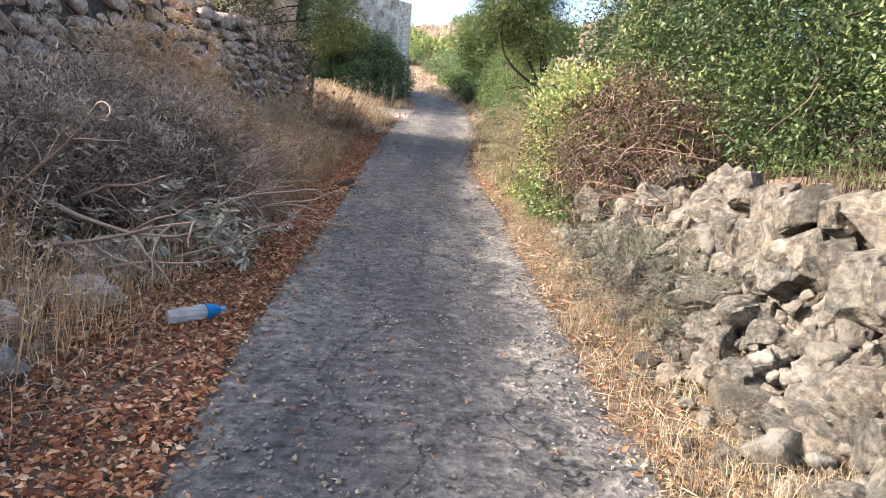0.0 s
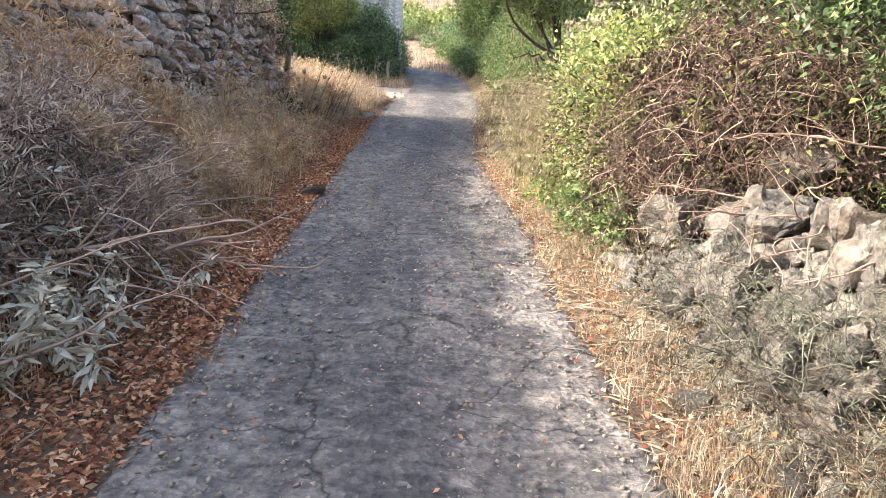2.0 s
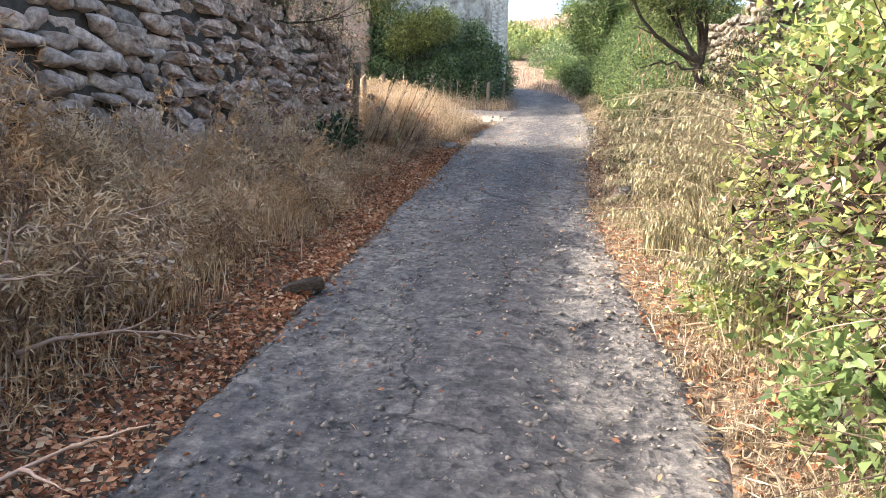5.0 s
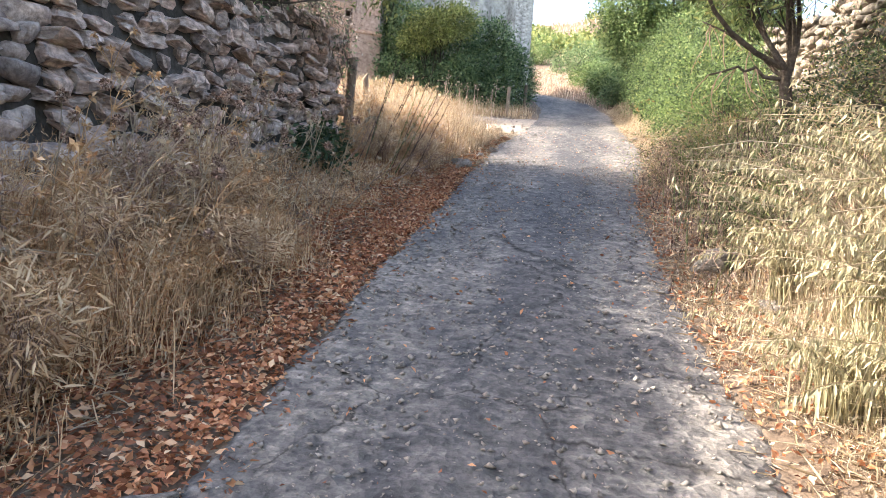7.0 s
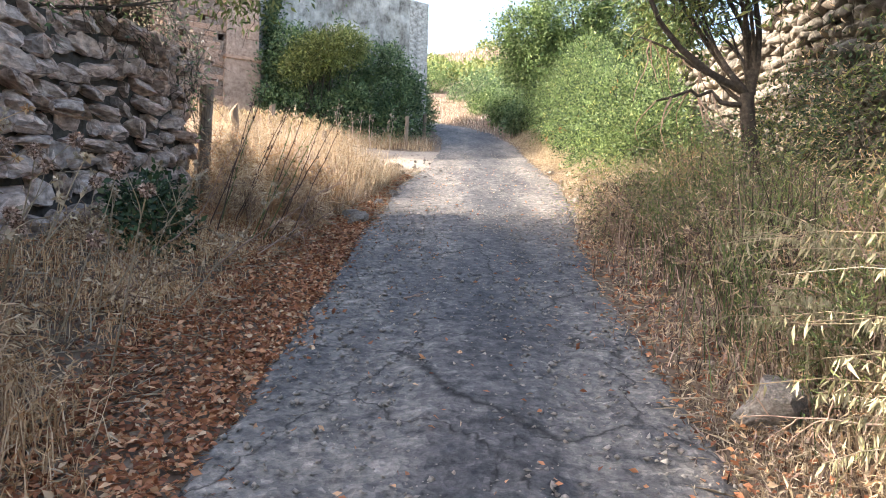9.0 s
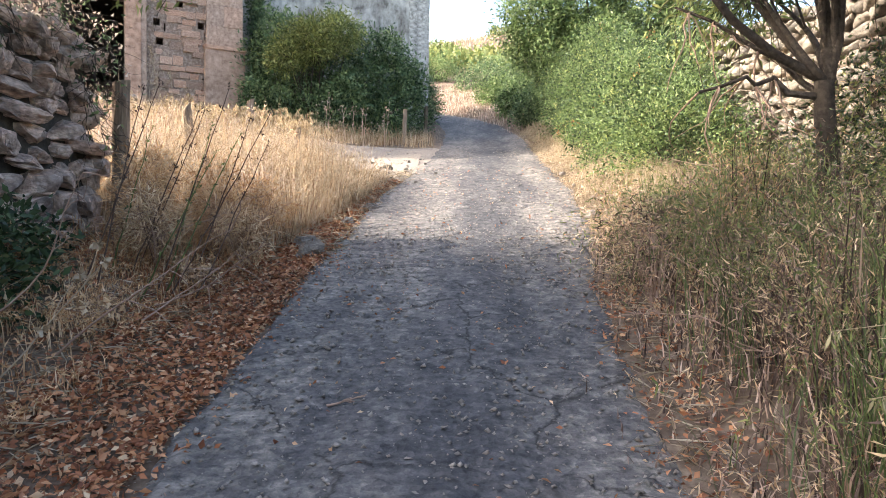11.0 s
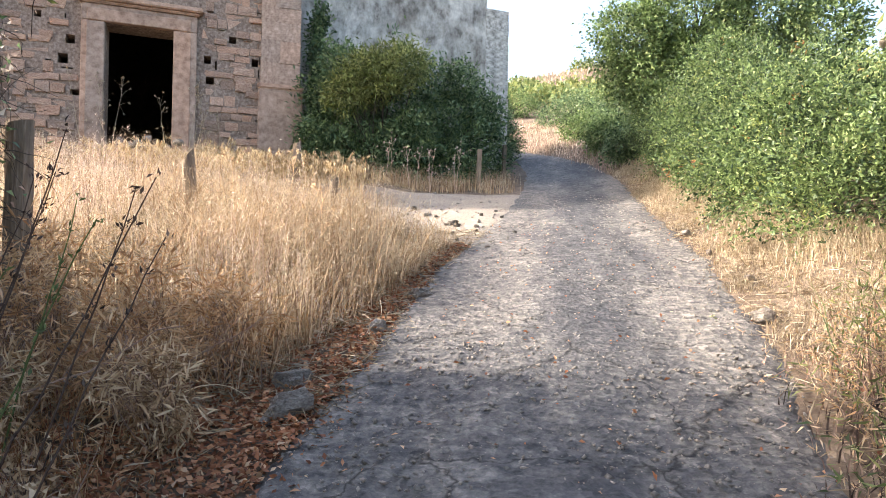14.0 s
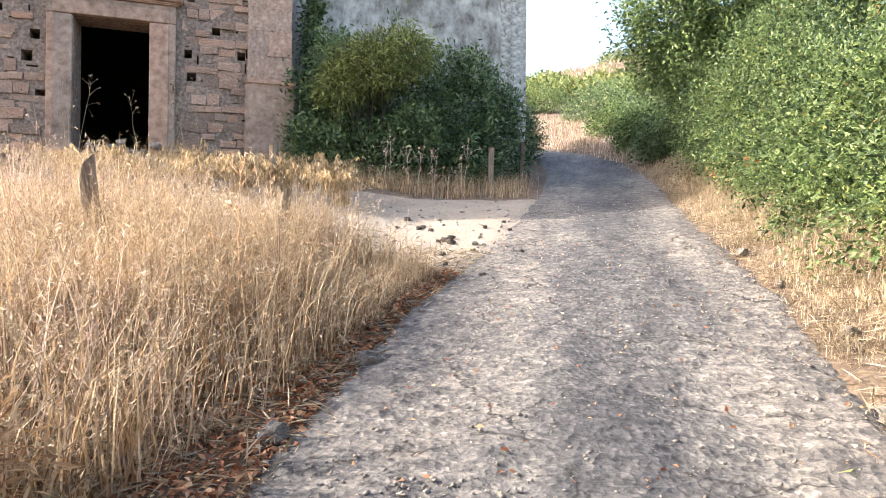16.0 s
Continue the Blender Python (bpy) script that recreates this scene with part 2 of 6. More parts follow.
M_straw = blades("golden_straw", [(0, (0.2, 0.115, 0.06)), (0.45, (0.48, 0.33, 0.19)), (1, (0.74, 0.6, 0.42))], 0.6, 0.4, 1.3, 0.6)
M_pale = blades("pale_straw", [(0, (0.24, 0.17, 0.1)), (0.5, (0.41, 0.32, 0.215)), (1, (0.6, 0.51, 0.385))], 0.6, 0.35, 1.2, 0.65)
M_brown = blades("brown_dry_weed", [(0, (0.24, 0.135, 0.07)), (0.5, (0.64, 0.45, 0.27)), (1, (0.9, 0.73, 0.5))], 0.75, 0.45)
M_mauve = blades("mauve_dry_weed", [(0, (0.2, 0.13, 0.1)), (0.5, (0.56, 0.41, 0.325)), (1, (0.78, 0.68, 0.56))], 0.8, 0.3)
M_plume = blades("pale_green_plume", [(0, (0.16, 0.14, 0.075)), (0.5, (0.33, 0.29, 0.17)), (1, (0.5, 0.44, 0.28))], 0.6, 0.35)
M_rustweed = blades("rusty_dry_weed", [(0, (0.3, 0.15, 0.07)), (0.5, (0.6, 0.37, 0.19)), (1, (0.8, 0.57, 0.34))], 0.75, 0.3)
M_woolly = blades("woolly_grey_leaf", [(0, (0.28, 0.25, 0.19)), (0.5, (0.5, 0.45, 0.35)), (1, (0.7, 0.64, 0.52))], 0.85, 0.25)
M_greyweed = blades("grey_green_weed", [(0, (0.05, 0.05, 0.034)), (0.5, (0.12, 0.118, 0.085)), (1, (0.22, 0.215, 0.16))], 0.8, 0.25)
M_gold = blades("bright_gold_straw", [(0, (0.26, 0.16, 0.075)), (0.5, (0.54, 0.39, 0.21)), (1, (0.74, 0.6, 0.38))], 0.6, 0.4)
M_rust = blades("fallen_leaf", [(0, (0.14, 0.05, 0.026)), (0.45, (0.38, 0.155, 0.075)), (0.8, (0.56, 0.29, 0.15)), (1, (0.64, 0.47, 0.3))], 0.7, 0.2)
M_green = blades("bright_green_leaf", [(0, (0.04, 0.07, 0.025)), (0.5, (0.15, 0.215, 0.075)), (0.9, (0.235, 0.31, 0.12)), (1, (0.34, 0.39, 0.18))], 0.5, 0.35)
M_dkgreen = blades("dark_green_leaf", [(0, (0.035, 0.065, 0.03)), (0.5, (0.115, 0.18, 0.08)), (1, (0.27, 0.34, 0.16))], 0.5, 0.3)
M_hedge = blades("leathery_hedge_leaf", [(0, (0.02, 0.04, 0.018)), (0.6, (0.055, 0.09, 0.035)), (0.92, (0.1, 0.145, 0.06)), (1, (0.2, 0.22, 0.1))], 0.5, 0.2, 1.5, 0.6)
M_olive = blades("olive_green_leaf", [(0, (0.09, 0.11, 0.035)), (0.5, (0.2, 0.23, 0.075)), (1, (0.34, 0.35, 0.13))], 0.55, 0.35)
M_yellowgreen = blades("yellow_green_leaf", [(0, (0.18, 0.22, 0.06)), (0.5, (0.35, 0.39, 0.125)), (1, (0.5, 0.52, 0.21))], 0.5, 0.45)
M_grass = blades("green_stem", [(0, (0.05, 0.07, 0.025)), (0.5, (0.1, 0.14, 0.045)), (1, (0.2, 0.24, 0.09))], 0.6, 0.25)
M_redleaf = blades("reddish_leaf", [(0, (0.2, 0.06, 0.03)), (0.5, (0.36, 0.15, 0.06)), (1, (0.45, 0.28, 0.1))], 0.6, 0.3)


# ---- building helpers ----
def link_mesh(name, verts, faces, material, parent=None, label="", smooth=False):
    me = bpy.data.meshes.new(name)
    me.from_pydata([tuple(v) for v in verts], [], faces)
    me.materials.append(material)
    if smooth:
        me.polygons.foreach_set("use_smooth", [True] * len(me.polygons))
    me.update()
    ob = new(name, me)
    if parent:
        ob.parent = parent
    if label:
        ob["label"] = label
    return ob


def part(name, bm, material, parent, label=""):
    me = bpy.data.meshes.new(name)
    bm.normal_update()
    bm.to_mesh(me)
    bm.free()
    me.materials.append(material)
    ob = new(name, me)
    ob.parent = parent
    if label:
        ob["label"] = label
    return ob


def thing(name, label, category, at=(0, 0, 0), group=""):
    ob = new(name)
    ob.location = at
    ob.empty_display_size = 0.2
    return tagged(ob, label, category, group)


class Heap:
    """Collects arrays of vertices and faces for one big mesh."""

    def __init__(self):
        self.v, self.f3, self.f4, self.n = [], [], [], 0

    def add(self, v, f3=None, f4=None):
        if f3 is not None and len(f3):
            self.f3.append(np.asarray(f3) + self.n)
        if f4 is not None and len(f4):
            self.f4.append(np.asarray(f4) + self.n)
        self.v.append(np.asarray(v, float))
        self.n += len(v)

    def link(self, name, material, parent=None, label="", smooth=False):
        me = bpy.data.meshes.new(name)
        v = np.concatenate(self.v)
        a3 = np.concatenate(self.f3).ravel() if self.f3 else np.zeros(0, int)
        a4 = np.concatenate(self.f4).ravel() if self.f4 else np.zeros(0, int)
        me.vertices.add(len(v))
        me.vertices.foreach_set("co", v.ravel())
        me.loops.add(len(a3) + len(a4))
        me.loops.foreach_set("vertex_index", np.concatenate([a3, a4]).astype(np.int32))
        n3, n4 = len(a3) // 3, len(a4) // 4
        me.polygons.add(n3 + n4)
        start = np.concatenate([np.arange(n3) * 3, len(a3) + np.arange(n4) * 4])
        me.polygons.foreach_set("loop_start", start.astype(np.int32))
        if smooth:
            me.polygons.foreach_set("use_smooth", np.ones(n3 + n4, bool))
        me.materials.append(material)
        me.update(calc_edges=True)
        ob = new(name, me)
        if parent:
            ob.parent = parent
        if label:
            ob["label"] = label
        return ob


def box(bm, x0, x1, y0, y1, z0, z1, m=None):
    vs = [bm.verts.new((m @ Vector(c)) if m else c) for c in ((x0, y0, z0), (x1, y0, z0), (x1, y1, z0), (x0, y1, z0), (x0, y0, z1), (x1, y0, z1), (x1, y1, z1), (x0, y1, z1))]
    for f in ((3, 2, 1, 0), (4, 5, 6, 7), (0, 1, 5, 4), (1, 2, 6, 5), (2, 3, 7, 6), (3, 0, 4, 7)):
        bm.faces.new([vs[i] for i in f])
    return vs


def unit(a):
    return a / np.maximum(np.linalg.norm(a, axis=-1, keepdims=True), 1e-9)


# ---- the lie of the land ----
GROUND_Y = (-200, -60, -30, -10, 0, 5, 6, 11, 14, 16, 19.5, 21.4, 24.7, 31.6, 36, 40, 45, 50, 60, 105, 130, 300, 800)
GROUND_Z = (-11, -8, -4.7, -1.65, -0.13, 0.68, 0.86, 1.86, 2.45, 2.82, 3.57, 3.92, 4.62, 6.05, 7.05, 8.05, 9.3, 10.6, 13.4, 27.5, 31, 33, 30)
LEFT_Y = (-60, 0, 2.5, 4, 5.6, 9, 12, 14, 17, 19, 22.5, 25, 28, 32, 36, 40, 44, 50, 58)
LEFT_X = (-1.0, -1.0, -1.13, -1.3, -1.4, -1.53, -1.7, -1.8, -1.95, -2.05, -2.22, -2.0, -1.95, -1.95, -2.2, -2.9, -4.9, -9, -16)
RIGHT_Y = (-60, 0, 2.9, 4.4, 6.6, 9.2, 10.3, 12.4, 14, 17, 18.2, 20, 23, 26, 29, 32, 35, 38, 41, 45, 50, 58)
RIGHT_X = (1.3, 1.25, 1.17, 1.06, 0.94, 0.84, 0.69, 0.53, 0.48, 0.5, 0.56, 0.82, 0.97, 0.82, 0.7, 0.66, 0.45, -0.1, -1.2, -3.6, -7.3, -14)


def road_z(y):
    return np.interp(y, GROUND_Y, GROUND_Z)


def edge_l(y):
    return np.interp(y, LEFT_Y, LEFT_X)


def edge_r(y):
    return np.interp(y, RIGHT_Y, RIGHT_X)


def smooth01(v, a, b):
    u = np.clip((np.asarray(v, float) - a) / (b - a), 0, 1)
    return u * u * (3 - 2 * u)


def land(x, y):
    """Height of the ground."""
    x, y = np.asarray(x, float), np.asarray(y, float)
    z = road_z(y)
    dl, dr = np.clip(edge_l(y) - x, 0, 60), np.clip(x - edge_r(y), 0, 60)
    near = smooth01(y, 20, 17)
    z = z + near * 0.42 * smooth01(dl, 0.3, 2.6) + (1 - near) * np.minimum(dl, 14) * 0.105 * smooth01(dl, 0.5, 4)
    z = z + 0.3 * smooth01(dr, 0.15, 1.2) + 0.9 * smooth01(x, 2.0, 2.9) * smooth01(y, 8, 5.5) + 0.5 * smooth01(dr, 1.0, 5)
    z = z + 0.03 * np.sin(x * 3.1 + y * 1.3) * np.sin(y * 2.3 - x) * smooth01(np.maximum(dl, dr), 0, 0.6)
    far = smooth01(y, 50, 90)
    z = z + far * (1.6 * np.sin(x * 0.045 + 1.0) + 0.8 * np.sin(x * 0.11 + y * 0.07))
    z = z - 0.04 * smooth01(np.minimum(x - edge_l(y) , edge_r(y) - x), -0.05, 0.1)
    return z


def spaced(stops):
    out = []
    for (a, n), (b, _) in zip(stops, stops[1:]):
        out += list(np.linspace(a, b, n, endpoint=False))
    return np.array(out + [stops[-1][0]])


def sheet(name, xs, ys, height, material, label=""):
    gx, gy = np.meshgrid(xs, ys)
    gz = height(gx, gy)
    nx, ny = len(xs), len(ys)
    h = Heap()
    i = np.arange(nx * ny).reshape(ny, nx)
    h.add(np.stack([gx, gy, gz], -1).reshape(-1, 3), None, np.stack([i[:-1, :-1], i[:-1, 1:], i[1:, 1:], i[1:, :-1]], -1).reshape(-1, 4))
    ob = h.link(name, material, smooth=True)
    return tagged(ob, label, name, kind="structure")


sheet("ground", spaced([(-700, 10), (-60, 18), (-14, 24), (-5, 50), (3.5, 20), (12, 16), (60, 10), (700, 1)]),
      spaced([(-300, 10), (-30, 24), (-2, 150), (40, 40), (60, 40), (140, 10), (800, 1)]), land, M_soil, "dry brown earth with straw and scattered stones")


def build_road():
    ys = np.concatenate([np.arange(-30, -1, 1.0), np.arange(-1, 26, 0.045), np.arange(26, 34, 0.1), np.arange(34, 58, 0.5)])
    n = 61
    u = np.linspace(0, 1, n)
    h = Heap()
    rng = np.random.default_rng(3)
    wob = np.array([[noise.noise((0, y * 1.7, 3.0)) * 0.09 + noise.noise((0, y * 7, 9.0)) * 0.035 for y in ys], [noise.noise((5, y * 1.7, 3.0)) * 0.09 + noise.noise((5, y * 7, 9.0)) * 0.035 for y in ys]])
    l, r = edge_l(ys) - 0.05 + wob[0], edge_r(ys) + 0.05 + wob[1]
    gx = l[:, None] + (r - l)[:, None] * u
    gy = np.repeat(ys[:, None], n, 1)
    gz = road_z(gy) + 0.025 * (1 - (2 * u - 1) ** 2) + 0.006 * np.sin(gx * 5 + gy * 1.7) - 0.02 * np.exp(-((u - 0.28) / 0.09) ** 2) - 0.02 * np.exp(-((u - 0.75) / 0.09) ** 2)
    rough = np.array([noise.noise((a * 9, c * 13, 1)) * 0.017 + noise.noise((a * 3.1, c * 2.3, 5)) * 0.014 for a, c in zip(gx.ravel(), gy.ravel())]).reshape(gz.shape)
    gz += rough + rng.normal(0, 0.0025, gz.shape)
    for k, d in ((0, 0.07), (1, 0.03), (2, 0.012)):
        gz[:, k] -= d
        gz[:, -1 - k] -= d
    i = np.arange(n * len(ys)).reshape(len(ys), n)
    h.add(np.stack([gx, gy, gz], -1).reshape(-1, 3), None, np.stack([i[:-1, :-1], i[:-1, 1:], i[1:, 1:], i[1:, :-1]], -1).reshape(-1, 4))
    return tagged(h.link("road", M_road, smooth=True), "worn grey asphalt lane climbing between dry verges", "road", kind="structure")


build_road()


# ---- stones ----
def stone_mesh(name, seed, material, points=20, square=0.45, blocky=True, corner=0.72):
    rng = np.random.default_rng(seed)
    d = unit(rng.normal(size=(points, 3)))
    corners = np.array([(a, b, c) for a in (-1, 1) for b in (-1, 1) for c in (-1, 1)]) * rng.uniform(0.6 if square > 0.55 else corner, 1.0, (8, 3))
    p = np.concatenate([np.sign(d) * np.abs(d) ** square * rng.uniform(0.82, 1.05, (points, 1)), corners]) * 0.5
    if not blocky:
        p = p[:points]
    bm = bmesh.new()
    for c in p:
        bm.verts.new(c)
    out = bmesh.ops.convex_hull(bm, input=bm.verts)
    bmesh.ops.delete(bm, geom=[v for v in bm.verts if not v.link_faces], context="VERTS")
    me = bpy.data.meshes.new(name)
    bm.to_mesh(me)
    bm.free()
    me.materials.append(material)
    return me


STONES = {k: [stone_mesh(k + "_stone", i, m, 16, 0.5, True, 0.78 if k == "ashlar" else 0.93) for i in range(12)] for k, m in (("block", M_plaster), ("ashlar", M_ashlar), ("dressed", M_dressed))}
def lump_mesh(name, seed, material, subdivisions, square, cuts=10, near=0.34, pits=0.07):
    """A rounded rough stone in a unit box."""
    bm = bmesh.new()
    bmesh.ops.create_icosphere(bm, subdivisions=subdivisions, radius=0.5)
    r = np.random.default_rng(seed)
    o = Vector(r.uniform(-20, 20, 3))
    power = square * r.uniform(0.8, 1.25)
    for v in bm.verts:
        d = v.co.normalized()
        q = Vector([math.copysign(abs(c) ** power, c) for c in d]) * 0.5
        v.co = q * (1.08 + 0.2 * noise.noise(d * 1.5 + o) + 0.12 * noise.noise(d * 3.4 - o))
    for k in range(cuts):
        n = Vector(r.normal(size=3) * (1, 1.8, 1)).normalized()
        cut = r.uniform(near, 0.45)
        for v in bm.verts:
            v.co -= n * max(0.0, v.co.dot(n) - cut)
    size = [2 * max(abs(v.co[i]) for v in bm.verts) for i in range(3)]
    for v in bm.verts:
        v.co = Vector([v.co[i] / size[i] for i in range(3)])
        v.co += v.co.normalized() * (0.13 * noise.noise(v.co * 3.5 + o) + pits * noise.noise(v.co * 9 + o))
    me = bpy.data.meshes.new(name)
    bm.to_mesh(me)
    bm.free()
    me.polygons.foreach_set("use_smooth", [True] * len(me.polygons))
    me.set_sharp_from_angle(angle=radians(24))
    me.materials.append(material)
    return me


STONES["field"] = [lump_mesh("field_stone", 20 + i, M_field, 3, 0.36) for i in range(18)]
FARFIELD = [lump_mesh("field_stone", 20 + i, M_stone, 2, 0.36) for i in range(18)]
STONES["lime"] = [lump_mesh("lime_stone", 80 + i, M_sunwall, 2, 0.4, 14, 0.3) for i in range(12)]
LIMELUMPS = [lump_mesh("limestone_lump", 140 + i, M_limelump, 3, 0.46, 9, 0.34, 0.06) for i in range(14)]
PEBBLELUMPS = [lump_mesh("pebble", 210 + i, M_pebble, 3, 0.6) for i in range(8)]
PEBBLES = [stone_mesh("pebble", 100 + i, M_pebble, 22, 0.75, False) for i in range(8)]
ROUGH = [stone_mesh("rubble_stone", 40 + i, M_stone, 24, 0.85, False) for i in range(8)]
ROUGHLIME = [stone_mesh("limestone_lump", 60 + i, M_lime, 20, 0.62, i % 2 == 0) for i in range(8)]


def stone_arrays(me):
    v = np.array([c.co for c in me.vertices])
    f = np.array([p.vertices for p in me.polygons])
    return v, f


def courses(length, height, w, h, rng, gap=0.02, wave=0.05):
    """Rectangles (u, v, du, dv) of uneven courses."""
    out, v = [], 0.0
    while v < height:
        dv = h * rng.uniform(0.65, 1.4)
        u = -rng.uniform(0, w)
        while u < length:
            du = w * rng.uniform(0.55, 1.55)
            k = rng.uniform(0.86, 1.1)
            out.append((u + du / 2, v + dv / 2 + wave * math.sin(u * 1.9 + v * 3) + rng.uniform(-0.02, 0.02), max(du - gap, 0.08), (dv - gap) * k))
            u += du
        v += dv
    return out


def place_stone(name, me, m, parent):
    ob = new(name, me)
    ob.parent = parent
    ob.matrix_basis = m
    return ob


def lay(cells, to_world, meshes, depth, rng, parent, keep, limit, joined, joined_material, tilt=4, proud=0.06, grow=1.04, smooth=False, far=None):
    """Stones at the cells: those with keep(u, v) as objects up to limit, the rest in one mesh."""
    heap, count = Heap(), 0
    arrays = [stone_arrays(me) for me in far or meshes]
    for u, v, du, dv in cells:
        k = rng.integers(len(meshes))
        m = to_world(u, v, rng.uniform(-proud, proud)) @ Matrix.LocRotScale(None, Euler([radians(a) for a in rng.uniform(-tilt, tilt, 3)]), (du * grow, depth * rng.uniform(0.8, 1.2), dv * grow))
        if rng.random() < 0.5:
            m = m @ Matrix.Rotation(math.pi, 4, "Z")
        if keep(u, v) and count < limit:
            place_stone("stone", meshes[k], m, parent)
            count += 1
        else:
            a, f = arrays[k]
            mm = np.array(m)
            heap.add(a @ mm[:3, :3].T + mm[:3, 3], f)
    if heap.n:
        tagged(heap.link(joined, joined_material, parent, smooth=smooth), kind="stuff")


# ---- ruined chapel ----
CHAPEL = pose(-8.08, 31.6, 0, 0, 0, 32.7)
chapel = thing("ruined_chapel", "abandoned sandstone chapel with open black doorway and grey plastered block", "building")
chapel.matrix_basis = CHAPEL
HOLES = [(-2.46, 9.24, 0.17, 0.2), (-2.4, 8.7, 0.2, 0.2), (-1.27, 9.3, 0.18, 0.2), (-1.85, 9.85, 0.18, 0.18), (-5.62, 9.35, 0.2, 0.22), (-5.78, 8.85, 0.22, 0.24), (-5.5, 8.1, 0.24, 0.14), (-3.75, 11.3, 0.32, 0.34), (-6.3, 9.9, 0.16, 0.16)]
DOOR = (-4.76, -3.2, 6.2, 9.96)
SLOT = np.random.default_rng(77)
for k in range(46):
    sx = SLOT.uniform(-2.45, -1.15) if k % 3 else SLOT.uniform(-6.95, -5.3)
    if k % 5 == 0:
        HOLES.append((sx, SLOT.uniform(7.2, 12.2), SLOT.uniform(0.03, 0.06), SLOT.uniform(0.08, 0.22)))
    else:
        HOLES.append((sx, SLOT.uniform(7.2, 12.2), SLOT.uniform(0.08, 0.26), SLOT.uniform(0.018, 0.045)))
for k in range(7):
    HOLES.append((-1.1 + 0.03 * math.sin(k * 2.1), 9.0 + 0.36 * k, 0.03, 0.22))
OPENINGS = [DOOR] + [(x, x + w, z, z + h) for x, z, w, h in HOLES]


def pierced(bm, x0, x1, z0, z1, y0, y1, openings):
    """A wall of cells that leaves the openings free."""
    xs = sorted({x0, x1, *[c for o in openings for c in o[:2] if x0 < c < x1]})
    zs = sorted({z0, z1, *[c for o in openings for c in o[2:] if z0 < c < z1]})
    for a, b in zip(xs, xs[1:]):
        run = None
        for c, d in zip(zs, zs[1:]):
            mx, mz = (a + b) / 2, (c + d) / 2
            free = any(o[0] < mx < o[1] and o[2] < mz < o[3] for o in openings)
            if free:
                if run:
                    box(bm, a, b, y0, y1, *run)
                run = None
            else:
                run = (run[0], d) if run else (c, d)
        if run:
            box(bm, a, b, y0, y1, *run)


def build_chapel():
    rng = np.random.default_rng(11)
    bm = bmesh.new()
    pierced(bm, -12.5, 0, 4.0, 14.6, 0.02, 0.75, OPENINGS)
    bmesh.ops.remove_doubles(bm, verts=bm.verts, dist=0.0005)
    facade = part("facade_wall", bm, M_mortar, chapel, "weathered sandstone rubble facade with putlog holes")
    # Unseen nave walls and floor, coloured dark for the shade behind the doorway.
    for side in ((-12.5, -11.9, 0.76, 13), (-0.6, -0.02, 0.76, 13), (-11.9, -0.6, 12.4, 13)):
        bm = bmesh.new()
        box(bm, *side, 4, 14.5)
        part("nave_wall", bm, M_nave_shade, chapel)
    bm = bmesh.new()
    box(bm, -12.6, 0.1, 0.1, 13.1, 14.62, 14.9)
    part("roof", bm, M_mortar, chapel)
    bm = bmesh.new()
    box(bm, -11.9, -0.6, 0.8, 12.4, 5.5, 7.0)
    part("nave_floor", bm, M_nave_shade, chapel)

    def cell_ok(u, v, du, dv):
        x, z = u - 8.2, v + 5.6
        for a, b, c, d in OPENINGS[1:10] + [(-5.34, -2.55, 5, 10.64)]:
            if x + du / 2 > a + 0.015 and x - du / 2 < b - 0.015 and z + dv / 2 > c + 0.015 and z - dv / 2 < d - 0.015:
                return False
        return not (x > -1.05 or -8.2 < x < -7.05)

    cells = [c for c in courses(8.2, 6.9, 0.38, 0.2, rng, 0.012, 0.04) if cell_ok(*c)]
    lay(cells, lambda u, v, p: Matrix.Translation((u - 8.2, 0.068 + p * 0.5, v + 5.6)), STONES["ashlar"], 0.14, rng, facade, lambda u, v: v > 1.2, 300, "facade_rubble", M_ashlar, 4, 0.09, 1.1)
    # corner pilasters of dressed blocks
    for a, b in ((-1.03, 0.0), (-8.1, -7.04)):
        bm = bmesh.new()
        box(bm, a, b, -0.06, 0.003, 8.85, 14.5)
        pil = part("pilaster", bm, M_mortar, chapel, "flat corner pilaster of dressed blocks")
        z = 8.85
        while z < 12.6:
            dz = rng.uniform(0.4, 0.62)
            cut = rng.uniform(0.3, 0.7) * (b - a)
            for c, d in ((a, a + cut), (a + cut, b)):
                place_stone("dressed_block", STONES["dressed"][rng.integers(12)], Matrix.Translation(((c + d) / 2, rng.uniform(0, 0.025), z + dz / 2)) @ Matrix.Diagonal(((d - c) * 1.04, 0.2, dz * 1.04, 1)), pil)
            z += dz
        bm = bmesh.new()
        box(bm, a - 0.06, b + 0.07, -0.16, 0.002, 5.0, 8.78)
        box(bm, a - 0.09, b + 0.1, -0.2, 0.002, 8.72, 8.86)
        bmesh.ops.bevel(bm, geom=bm.edges[:], offset=0.03, segments=2, affect="EDGES")
        part("pedestal", bm, M_dressed, chapel, "chipped dressed stone pedestal")
    # door surround
    bm = bmesh.new()
    box(bm, -5.28, -4.78, -0.1, 0.5, 6.0, 9.96)
    box(bm, -5.16, -4.762, -0.13, 0.48, 6.0, 9.94)
    bmesh.ops.bevel(bm, geom=bm.edges[:], offset=0.018, segments=1, affect="EDGES")
    part("door_jamb", bm, M_dressed, chapel)
    bm = bmesh.new()
    box(bm, -3.18, -2.64, -0.1, 0.5, 6.0, 9.96)
    box(bm, -3.198, -2.78, -0.13, 0.48, 6.0, 9.94)
